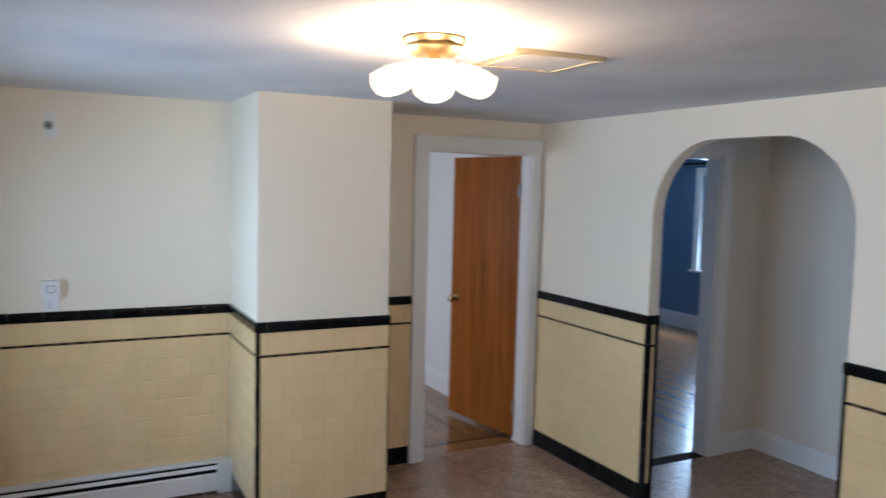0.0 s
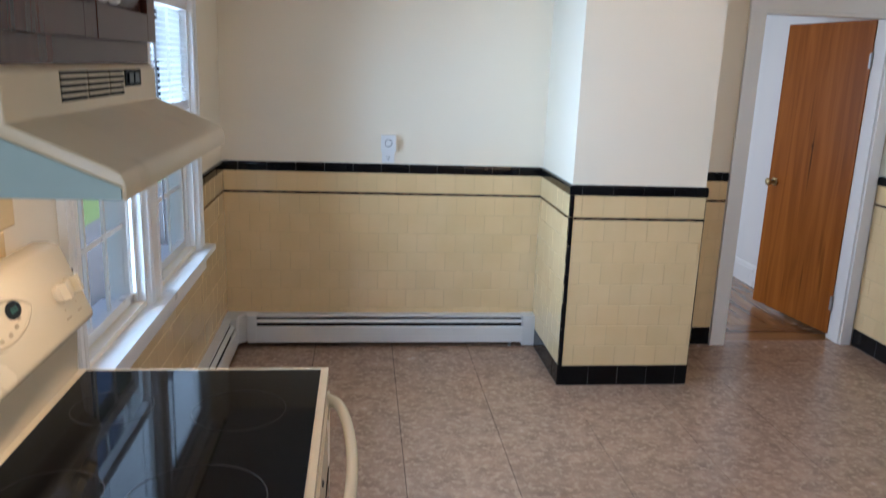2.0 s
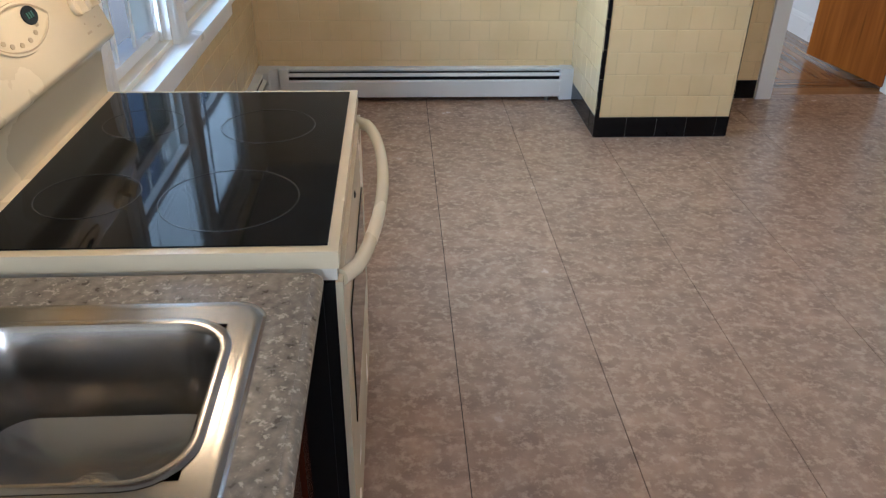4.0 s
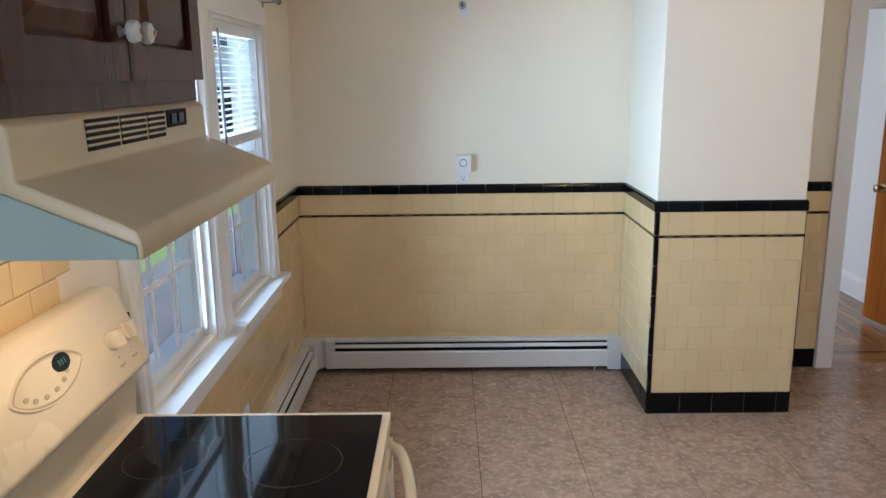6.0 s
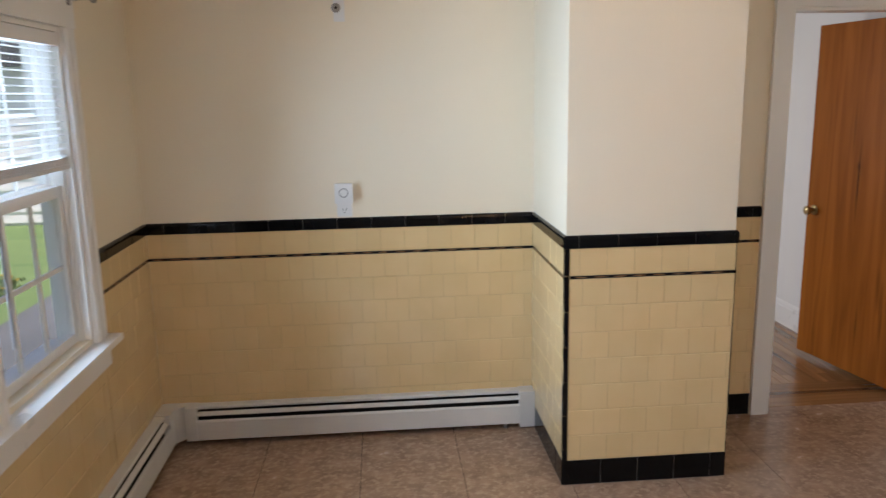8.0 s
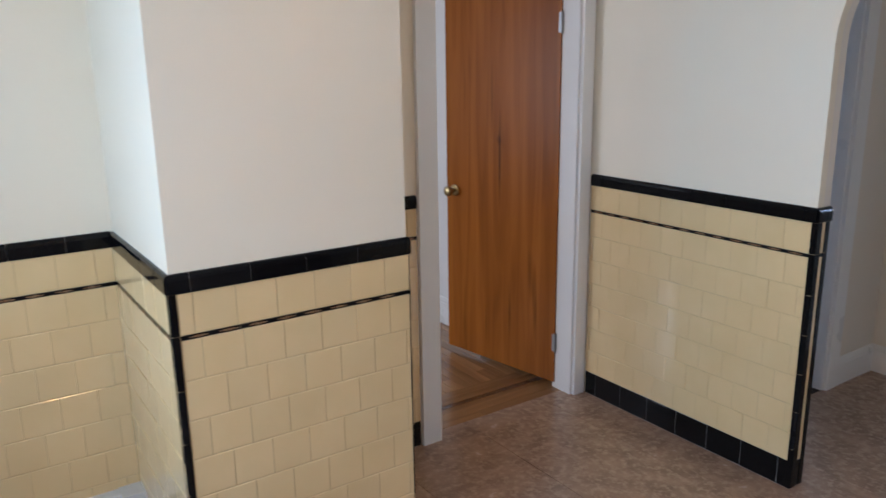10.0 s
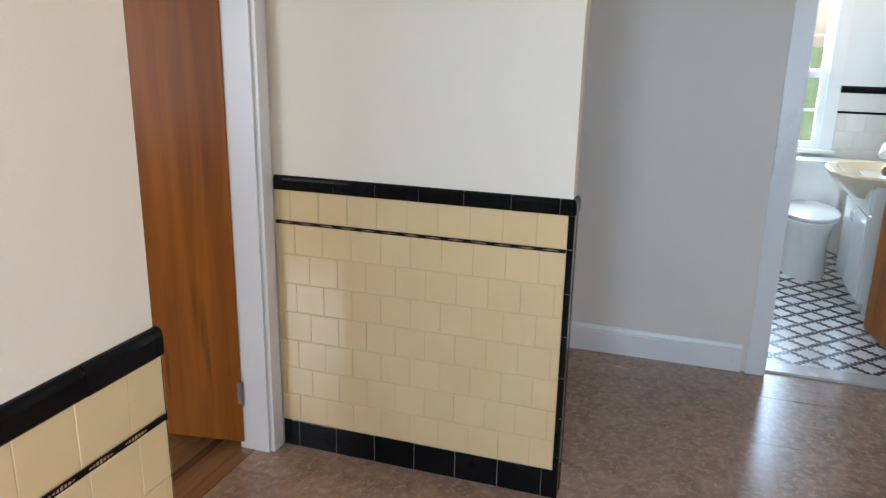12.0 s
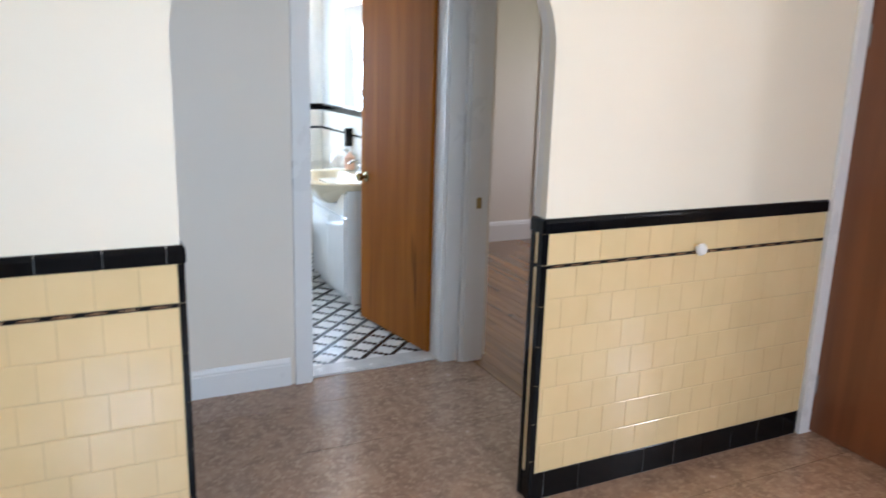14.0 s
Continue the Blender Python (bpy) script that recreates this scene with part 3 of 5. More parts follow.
# ---- trim
def door_frame(name, axis, c0, c1, face, out, z, thick, left_w, right_w, label):
    """Casing and jambs round a doorway. c0, c1: the opening along the wall; face: the wall's face; out: +1 or -1, the way the casing stands proud."""
    th = thing(name, pose(0, 0, 0), label, "door frame")
    th["kind"] = "structure"
    t = 0.020 * out

    def put(nm, a0, a1, b0, b1, z0, z1):
        b0, b1 = min(b0, b1), max(b0, b1)
        bm = boxes((a0, a1, b0, b1, z0, z1)) if axis == "x" else boxes((b0, b1, a0, a1, z0, z1))
        part(nm, rounded(bm, 0.004), M["trim"], th)
    put("casing", c0 - left_w, c0 + 0.006, face, face + t, 0, z - 0.004)
    put("casing", c1 - 0.006, c1 + right_w, face, face + t, 0, z - 0.004)
    put("head_casing", c0 - left_w - 0.004, c1 + right_w + 0.004, face, face + t * 1.25, z - 0.004, z + 0.080)
    put("jamb", c0, c0 + 0.018, face + t * 0.1, face - thick * out, 0, z - 0.022)
    put("jamb", c1 - 0.018, c1, face + t * 0.1, face - thick * out, 0, z - 0.022)
    put("jamb", c0, c1, face + t * 0.1, face - thick * out, z - 0.02, z)
    return th


door_frame("door_frame_kitchen", "x", DX0, DX1, YD + 0.004, -1, DZ, 0.125, 0.086, 0.060, "white painted casing round the north doorway")
door_frame("door_frame_bath", "y", BY1, BY0, HX, -1, DZ, 0.155, 0.09, 0.075, "white painted casing round the bathroom doorway")
door_frame("door_frame_blue", "x", BX0, BX1, HN, -1, DZ, 0.12, 0.05, 0.09, "white painted casing round the blue room doorway")
side_frame = door_frame("door_frame_side", "x", SX0, SX1, HS, 1, DZ, 0.12, 0.08, 0.036, "grey white casing round the side room doorway")
door_frame("door_frame_entry", "y", D3B, D3A, XR + 0.004, -1, DZ, 0.125, 0.08, 0.075, "white painted casing round the south doorway")
part("strike_plate", rounded(boxes((SX1 - 0.0215, SX1 - 0.0185, HS - 0.080, HS - 0.050, 0.87, 0.93)), 0.001), M["brass"], side_frame, "brass strike plate")


def baseboard(name, axis, a, b, face, out, label, h=0.145):
    o = [(0, 0), (0.016 * out, 0), (0.016 * out, h - 0.035), (0.013 * out, h - 0.03), (0.013 * out, h - 0.02), (0.008 * out, h - 0.006), (0.005 * out, h), (0, h)]
    if axis == "x":
        bm = prism([(face + p, q) for p, q in o], "x", a, b)
    else:
        bm = prism([(face + p, q) for p, q in o], "y", a, b)
    return structure(name, bm, M["trim"], label, "baseboard")


baseboard("baseboard_hall_east", "y", BY0 + 0.10, HN, HX, -1, "tall white moulded hall baseboard")
baseboard("baseboard_hall_north", "x", BX1 + 0.096, HX - 0.016, HN, -1, "tall white moulded hall baseboard")
baseboard("baseboard_north_room", "y", YD + 0.13, 4.6, 2.12, -1, "tall white baseboard in the north room", 0.17)
baseboard("baseboard_side_room", "y", YS, -5.052, 6.09, -1, "tall white baseboard in the side room", 0.19)
baseboard("baseboard_side_room_b", "y", -4.248, HS - 0.12, 6.09, -1, "tall white baseboard in the side room", 0.19)
baseboard("baseboard_blue", "y", HN + 0.12, 4.6, 6.55, -1, "tall white baseboard in the blue room", 0.2)


# ---------------------------------------------------------------- windows
def sash(th, name, x, y0, y1, z0, z1, cols=3, rows=2, rail=0.040, low=0.055):
    """A sash in the plane x: frame, muntins, panes."""
    t = 0.032
    fr = part(name, rounded(boxes((x, x + t, y0, y0 + rail, z0, z1), (x, x + t, y1 - rail, y1, z0, z1),
                                  (x + 0.001, x + t - 0.001, y0 + rail, y1 - rail, z0, z0 + low), (x + 0.001, x + t - 0.001, y0 + rail, y1 - rail, z1 - rail, z1)), 0.003, 1), M["trim"], th)
    iy0, iy1, iz0, iz1 = y0 + rail, y1 - rail, z0 + low, z1 - rail
    for i in range(1, cols):
        y = iy0 + (iy1 - iy0) * i / cols
        part("muntin", rounded(boxes((x + 0.011, x + 0.021, y - 0.0085, y + 0.0085, iz0, iz1)), 0.003, 1), M["trim"], fr)
    for j in range(1, rows):
        z = iz0 + (iz1 - iz0) * j / rows
        part("muntin", rounded(boxes((x + 0.0115, x + 0.0205, iy0, iy1, z - 0.0085, z + 0.0085)), 0.003, 1), M["trim"], fr)
    g = part("pane", boxes((x + 0.014, x + 0.018, iy0, iy1, iz0, iz1)), M["glass"], fr)
    g.visible_shadow = False
    return fr


MEET = 1.37
window = thing("window_1", pose(0, 0, 0), "white painted twin double-hung window with divided panes", "window")
window["kind"] = "structure"
for y0, y1 in W_OPEN:
    # box frame in the wall
    part("window_frame", rounded(boxes((xo, XL - 0.004, y0, y0 + 0.022, WIN_Z0, WIN_Z1 - 0.022), (xo, XL - 0.004, y1 - 0.022, y1, WIN_Z0, WIN_Z1 - 0.022), (xo, XL - 0.004, y0, y1, WIN_Z1 - 0.022, WIN_Z1)), 0.002, 1), M["trim"], window)
    for s, y in ((1, y0 + 0.022), (-1, y1 - 0.022)):
        for dx in (0.032, 0.082):
            part("parting_bead", boxes((XL - dx - 0.012, XL - dx, min(y, y + s * 0.012), max(y, y + s * 0.012), WIN_Z0, WIN_Z1 - 0.022)), M["trim"], window)
    sash(window, "lower_sash", XL - 0.078, y0 + 0.024, y1 - 0.024, WIN_Z0 + 0.002, MEET, low=0.036)
    sash(window, "upper_sash", XL - 0.116, y0 + 0.024, y1 - 0.024, MEET - 0.03, WIN_Z1 - 0.024, low=0.04)
    part("outer_sill", boxes((xo - 0.04, XL - 0.06, y0 + 0.002, y1 - 0.002, WIN_Z0 - 0.03, WIN_Z0 + 0.002)), M["trim"], window)
# casing with fluted mullion, head, stool and apron
for a, b in ((-1.702, -1.619), (-0.945, -0.805), (-0.085, 0.005)):
    cs = part("casing", rounded(boxes((XL - 0.006, XL + 0.016, a, b, WIN_Z0 - 0.02, WIN_Z1 - 0.004)), 0.003, 1), M["trim"], window)
    for y in (a + 0.010, a + 0.022, b - 0.022, b - 0.010):
        part("bead", tube([(XL + 0.016, y, WIN_Z0 - 0.018), (XL + 0.016, y, WIN_Z1 - 0.006)], 0.005, 6), M["trim"], cs, smooth=True)
part("head_casing", rounded(boxes((XL - 0.006, XL + 0.020, -1.712, 0.015, WIN_Z1 - 0.004, WIN_Z1 + 0.095)), 0.004, 2), M["trim"], window)
part("head_cap", rounded(boxes((XL - 0.006, XL + 0.034, -1.727, 0.03, WIN_Z1 + 0.096, WIN_Z1 + 0.118)), 0.006, 2), M["trim"], window)
part("window_sill", rounded(boxes((XL - 0.075, XL + 0.062, -1.750, 0.045, WIN_Z0 - 0.046, WIN_Z0 - 0.021)), 0.009, 3), M["trim"], window, smooth=True)
part("apron", rounded(boxes((XL - 0.006, XL + 0.020, -1.712, 0.012, WIN_Z0 - 0.135, WIN_Z0 - 0.047)), 0.004, 2), M["trim"], window)


def blind(y0, y1, z0, z1):
    th = thing("window_blind", pose(XL - 0.02, (y0 + y1) / 2, z1), "white slatted blind half raised in the window", "blind", "kitchen blinds")
    w = (y1 - y0) / 2
    part("head_rail", rounded(boxes((-0.02, 0.018, -w, w, -0.045, 0.0)), 0.004), M["blind"], th)
    slat = None
    n = int((z1 - z0 - 0.08) / 0.024)
    for i in range(n):
        z = -0.065 - i * 0.024
        if slat is None:
            bm = prism([(-0.012, -0.0022), (0.0, 0.0014), (0.012, -0.0018), (0.012, -0.0010), (0.0, 0.0022), (-0.012, -0.0014)], "y", -w + 0.004, w - 0.004)
            slat = mesh_of("slat", bm, M["blind"])
        ob = new("slat", slat)
        ob.matrix_basis = pose(0, 0, z, 0, 9 + random.uniform(-3, 3), 0)
        ob.parent = th
    # slats gathered on the bottom rail
    zb = z0 - z1
    for k in range(5):
        part("slat", rounded(boxes((-0.0125, 0.0125, -w + 0.004, w - 0.004, zb + 0.018 + k * 0.005, zb + 0.0215 + k * 0.005)), 0.001, 1), M["blind"], th)
    part("bottom_rail", rounded(boxes((-0.014, 0.014, -w + 0.003, w - 0.003, zb, zb + 0.016)), 0.004), M["blind"], th)
    for y in (-w * 0.6, w * 0.6):
        part("ladder_cord", tube([(0.013, y, -0.04), (0.0135, y, zb + 0.01)], 0.0012, 5), M["blind"], th)
    return th


blind(-1.600, -0.965, 1.435, 1.905)
bl = blind(-0.785, -0.105, 1.430, 1.905)
part("tilt_wand", tube([(0.026, -0.26, -0.03), (0.034, -0.275, -0.45), (0.036, -0.278, -0.95)], 0.0045, 6), M["grey_plastic"], bl, "thin clear grey tilt wand")

rod = thing("curtain_rod", pose(XL + 0.02, 0, 2.035), "thin dark metal curtain rod above the window", "curtain rod")
part("rod", tube([(0.055, -1.74, 0.0), (0.055, 0.055, 0.0)], 0.007, 8), M["iron"], rod, smooth=True)
part("finial", lathe([(0.0, 0.0), (0.010, 0.004), (0.013, 0.014), (0.008, 0.026), (0.0, 0.03)], 12, (0.055, 0.055, 0), "y"), M["iron"], rod, smooth=True)
for y in (-1.70, -0.87, -0.03):
    part("bracket", rounded(boxes((0.0, 0.058, y - 0.006, y + 0.006, -0.012, -0.007), (0.0, 0.004, y - 0.01, y + 0.01, -0.03, 0.02)), 0.001, 1), M["iron"], rod)


# ---------------------------------------------------------------- baseboard heater
def heater_profile(d=0.075, h=0.195):
    """Outline of the sheet metal cover: back plate and damper at the top, front panel below."""
    back = [(0, 0.02), (0.010, 0.02), (0.010, h - 0.012), (d * 0.55, h - 0.016), (d * 0.60, h - 0.014), (d * 0.60, h - 0.003), (d * 0.56, h), (0, h)]
    front = [(d - 0.006, 0.030), (d, 0.030), (d, h - 0.072), (d - 0.006, h - 0.064), (d - 0.012, h - 0.064), (d - 0.012, h - 0.068), (d - 0.006, h - 0.072)]
    damper = [(d * 0.55, h - 0.034), (d * 0.80, h - 0.046), (d * 0.84, h - 0.044), (d * 0.84, h - 0.040), (d * 0.60, h - 0.028)]
    return back, front, damper


def heater(name, length, m, label, flip=1):
    """Runs along +x from the pose; the front faces -y."""
    th = thing(name, m, label, "heater", "baseboard heaters")
    for nm, o, mt in zip(("cover", "front_panel", "damper"), heater_profile(), ("heater", "heater", "heater")):
        part(nm, prism([(-p, q) for p, q in o], "x", 0, length), M[mt], th)
    # Solid black box: the shade between cover and front panel, put into colour.
    part("shade_filler", boxes((0.0, length, -0.040, -0.011, 0.022, 0.165)), M["dark"], th, "black filler painted as the shade in the fin space")
    return th


hb = heater("baseboard_heater", 1.64, pose(-1.715, YB, 0), "off-white enamel baseboard heater along the tiled wall")
part("end_cap", rounded(boxes((1.640, 1.715, -0.080, 0.0, 0.012, 0.199)), 0.008, 2), M["heater"], hb, smooth=True)
part("seam_cover", rounded(boxes((-0.005, 0.045, -0.0795, 0.0, 0.03, 0.198)), 0.004, 2), M["heater"], hb)
part("valve", lathe([(0.012, 0), (0.012, 0.02), (0.006, 0.024), (0.006, 0.035)], 10, (1.57, -0.05, 0.0)), M["iron"], hb)
hl = heater("baseboard_heater", 2.395, pose(XL, -1.885, 0, 0, 0, 90), "off-white enamel baseboard heater under the window")
hc = part("corner_piece", prism([(0.0, 0.0), (-0.150, 0.0), (-0.150, -0.020), (-0.082, -0.095), (-0.0795, -0.150), (0.0, -0.150)], "z", 0.03, 0.199), M["heater"], hb)
hc.matrix_basis = pose(-0.135 + 0.150 - 0.15, 0, 0) @ Matrix.Scale(-1, 4, (1, 0, 0))


def hoop(r0, r1, h, n, centre):
    """A flat ring."""
    bm = bmesh.new()
    c = Vector(centre)
    rings = [[bm.verts.new(c + Vector((r * math.cos(2 * math.pi * i / n), r * math.sin(2 * math.pi * i / n), z))) for i in range(n)] for r, z in ((r0, 0), (r0, h), (r1, h), (r1, 0))]
    for k in range(4):
        u, w = rings[k], rings[(k + 1) % 4]
        for i in range(n):
            bm.faces.new((u[i], u[(i + 1) % n], w[(i + 1) % n], w[i]))
    bmesh.ops.recalc_face_normals(bm, faces=bm.faces)
    return bm


# ---------------------------------------------------------------- range
SY0, SY1, SXB, SXF, SZ = -2.700, -1.905, XL + 0.05, -1.140, 0.905
stove = thing("electric_range", pose(0, 0, 0), "bisque electric range with black ceramic glass cooktop", "stove")
part("body", rounded(boxes((SXB, SXF - 0.03, SY0 + 0.004, SY1 - 0.004, 0.10, SZ - 0.066)), 0.006), M["dark"], stove, "black side panels")
part("side_trim", boxes((SXB, SXF - 0.03, SY0 + 0.002, SY1 - 0.002, SZ - 0.065, SZ - 0.033)), M["range_white"], stove)
part("toe_kick", boxes((SXB + 0.02, SXF - 0.08, SY0 + 0.01, SY1 - 0.01, 0.0, 0.10)), M["dark"], stove)
top = part("cooktop_rim", rounded(boxes((SXB + 0.012, SXF, SY0, SY1, SZ - 0.032, SZ)), 0.009, 3), M["bisque"], stove, smooth=True)
ctop = part("cooktop_glass", rounded(boxes((SXB + 0.066, SXF - 0.018, SY0 + 0.020, SY1 - 0.018, SZ - 0.006, SZ + 0.003)), 0.002, 1), M["cooktop"], stove, "glossy black ceramic glass")
for cx, cy, r in ((-1.345, -2.51, 0.122), (-1.325, -2.15, 0.100), (-1.60, -2.49, 0.090), (-1.60, -2.13, 0.085)):
    for rr in (r,):
        ring = hoop(rr, rr + 0.0025, 0.0005, 48, (cx, cy, SZ + 0.0031))
        part("burner_ring", ring, M["ring"], ctop)
part("oven_core", boxes((SXF - 0.031, SXF - 0.009, SY0 + 0.012, SY1 - 0.012, 0.11, SZ - 0.066)), M["dark"], stove)
od = part("oven_door", rounded(boxes((SXF - 0.008, SXF + 0.004, SY0 + 0.006, SY1 - 0.006, 0.28, SZ - 0.062)), 0.006), M["bisque"], stove)
part("door_glass", rounded(boxes((SXF + 0.0045, SXF + 0.007, SY0 + 0.13, SY1 - 0.13, 0.42, 0.70)), 0.001, 1), M["cooktop"], od)
part("drawer", rounded(boxes((SXF - 0.008, SXF + 0.002, SY0 + 0.006, SY1 - 0.006, 0.105, 0.27)), 0.006), M["bisque"], stove)
part("vent_trim", boxes((SXF - 0.03, SXF - 0.004, SY0 + 0.006, SY1 - 0.006, SZ - 0.058, SZ - 0.034)), M["range_white"], stove)
hp = []
for i in range(25):
    u = i / 24
    bow = min(1.0, math.sin(math.pi * u) ** 0.5 if 0 < u < 1 else 0.0)
    hp.append((SXF + 0.002 + 0.064 * bow, SY0 + 0.030 + (SY1 - SY0 - 0.075) * u, 0.838 + 0.006 * bow))
part("handle", moved(tube(hp, 0.0125, 12), Matrix.Translation((0, 0, 0.84)) @ Matrix.Diagonal((1, 1, 1.25, 1)) @ Matrix.Translation((0, 0, -0.84))), M["bisque"], od, "bowed bisque door handle", smooth=True)
part("latch_mark", lathe([(0.0, 0), (0.008, 0.0), (0.008, 0.006), (0, 0.008)], 12, (SXF + 0.0, -2.29, SZ - 0.100), "x"), M["dark"], stove)
# backguard: leaning panel with rounded top
bg = [(SXB - 0.035, SZ - 0.02), (SXB + 0.046, SZ - 0.02), (SXB + 0.046, SZ + 0.012), (SXB + 0.052, SZ + 0.110), (SXB + 0.066, SZ + 0.126), (SXB + 0.086, SZ + 0.136), (SXB + 0.093, SZ + 0.150),
      (SXB + 0.028, SZ + 0.310), (SXB + 0.016, SZ + 0.322), (SXB + 0.000, SZ + 0.326), (SXB - 0.035, SZ + 0.326)]
guard = part("backguard", rounded(prism(bg, "y", SY0 + 0.004, SY1 - 0.004), 0.011, 3, 24), M["bisque"], stove, smooth=True)
# face of the panel: a plane that leans back
FA = Vector((SXB + 0.093, 0, SZ + 0.150))
FB = Vector((SXB + 0.028, 0, SZ + 0.310))
up = (FB - FA).normalized()
out = Vector((up.z, 0, -up.x))


def on_guard(y, u, lift=0.0):
    """A pose on the panel: x along the range (towards the south), y up the panel, z outwards."""
    o = FA + up * u + out * lift
    m = Matrix(((0, up.x, out.x, o.x), (-1, 0, 0, y), (0, up.z, out.z, o.z), (0, 0, 0, 1)))
    det = m.to_3x3().determinant()
    return m if det > 0 else m @ Matrix.Scale(-1, 4, (1, 0, 0))


def oval(rx, ry, h, n=32):
    bm = lathe([(1.0, 0), (1.0, h * 0.6), (0.97, h)], n)
    return moved(bm, Matrix.Diagonal((rx, ry, 1, 1)))


def knob(y, u):
    k = part("knob", lathe([(0.021, 0), (0.023, 0.006), (0.021, 0.012), (0.012, 0.014), (0.0, 0.014)], 24), M["bisque"], stove, "bisque control knob", smooth=True)
    k.matrix_basis = on_guard(y, u, 0.0)
    g = part("grip", rounded(boxes((-0.007, 0.007, -0.019, 0.019, 0.012, 0.030)), 0.004, 2), M["bisque"], k, smooth=True)
    return k


for y in (-1.972, -2.036, -2.560, -2.624):
    knob(y, 0.090)
    part("dial_mark", oval(0.0022, 0.0022, 0.001, 8), M["print"], guard).matrix_basis = on_guard(y, 0.050, 0.0)
    part("dial_mark", boxes((-0.012, 0.012, -0.0025, 0.0025, 0, 0.0008)), M["print"], guard).matrix_basis = on_guard(y, 0.030, 0.0)


def eye_loop(rx, ry, z, n=48):
    """An outline pointed at both ends, like an eye."""
    pts = []
    for i in range(n):
        a = 2 * math.pi * i / n
        q = math.sin(a)
        pts.append((rx * math.cos(a), ry * q * abs(q) ** 0.45, z))
    return pts


pan = part("control_oval", loft([eye_loop(0.130, 0.047, 0.0), eye_loop(0.129, 0.046, 0.004), eye_loop(0.121, 0.040, 0.004), eye_loop(0.117, 0.037, 0.0015)]), M["bisque"], stove, "recessed eye-shaped control panel", smooth=True)
pan.matrix_basis = on_guard(-2.285, 0.106, 0.0)
part("oval_line", loft([eye_loop(0.123, 0.042, 0.0042), eye_loop(0.1195, 0.039, 0.0044)], cap=False), M["print"], pan, "thin tan outline")
disp = part("clock_display", oval(0.031, 0.018, 0.0015), M["cooktop"], pan, "small black clock display")
disp.matrix_basis = pose(0.056, 0.012, 0.002)
for i in range(3):
    part("clock_digit", boxes((0.044 + i * 0.010, 0.050 + i * 0.010, 0.006, 0.018, 0.0036, 0.0040)), M["clock_green"], pan, "dim green clock digit")
for i in range(6):
    a = math.pi * (1.12 + 0.76 * i / 5)
    part("touch_key", oval(0.008, 0.005, 0.001, 12), M["print"], pan).matrix_basis = pose(0.078 * math.cos(a) - 0.012, 0.004 + 0.030 * math.sin(a), 0.0018)
part("end_cap", rounded(boxes((SXB - 0.03, SXB + 0.045, SY1 - 0.004, SY1 + 0.010, SZ + 0.190, SZ + 0.255)), 0.012, 3), M["dark"], guard, "black end piece of the backguard", smooth=True)

# ---------------------------------------------------------------- range hood
hood = thing("range_hood", pose(0, 0, 0), "almond enamel range hood with vent slots under the cabinet", "range hood")
HY0, HY1 = -2.676, -1.914
hx = XL - 0.008
prof = [(hx, 1.6455), (-1.542, 1.6455), (-1.5285, 1.636), (-1.527, 1.570), (-1.402, 1.518), (-1.384, 1.508), (-1.378, 1.492), (-1.378, 1.470), (-1.386, 1.470), (-1.386, 1.488), (-1.545, 1.555), (hx, 1.555)]
part("shell", rounded(prism(prof, "y", HY0, HY1), 0.004, 2, 25), M["hood"], hood, smooth=True)
for y0, y1 in ((HY0, HY0 + 0.006), (HY1 - 0.006, HY1)):
    part("side_panel", prism([(hx, 1.471), (-1.386, 1.471), (-1.386, 1.488), (-1.545, 1.555), (hx, 1.555)], "y", y0, y1), M["hood_side"], hood, "blue grey side panel")
part("lamp_lens", rounded(boxes((-1.58, -1.50, -2.375, -2.215, 1.512, 1.528)), 0.006, 2), M["lit_glass"], hood, "lit warm hood lamp lens")
hl_ = new("hood_light", bpy.data.lights.new("hood_light", "AREA"))
hl_.data.shape, hl_.data.size, hl_.data.size_y, hl_.data.energy, hl_.data.color = "RECTANGLE", 0.15, 0.07, HOOD_W, LAMP_COL
hl_.matrix_world = look((-1.54, -2.295, 1.510), (-1.60, -2.295, 0.9))
part("grease_filter", boxes((hx + 0.08, -1.60, HY0 + 0.12, HY1 - 0.12, 1.542, 1.554)), M["iron"], hood)
for g, (a, b) in enumerate(((-2.475, -2.360), (-2.353, -2.245), (-2.238, -2.155))):
    # No hole is cut: a black sheet carries the shade behind the slats.
    vent = part("vent_shade_sheet", boxes((-1.5305, -1.5265, a, b, 1.588, 1.635)), M["dark"], hood, "black sheet painted as the shade in the vent slots")
    for k in range(4):
        z = 1.5965 + k * 0.0102
        part("vent_slat", boxes((-1.5310, -1.5250, a, b, z - 0.0016, z + 0.0022)), M["hood"], vent)
sw = part("switch_plate", rounded(boxes((-1.5308, -1.5250, -2.145, -2.040, 1.602, 1.635)), 0.001, 1), M["dark"], hood, "black switch plate")
for y in (-2.120, -2.080):
    part("rocker", rounded(boxes((-1.526, -1.521, y - 0.014, y + 0.014, 1.609, 1.628)), 0.002, 1), M["cooktop"], sw)


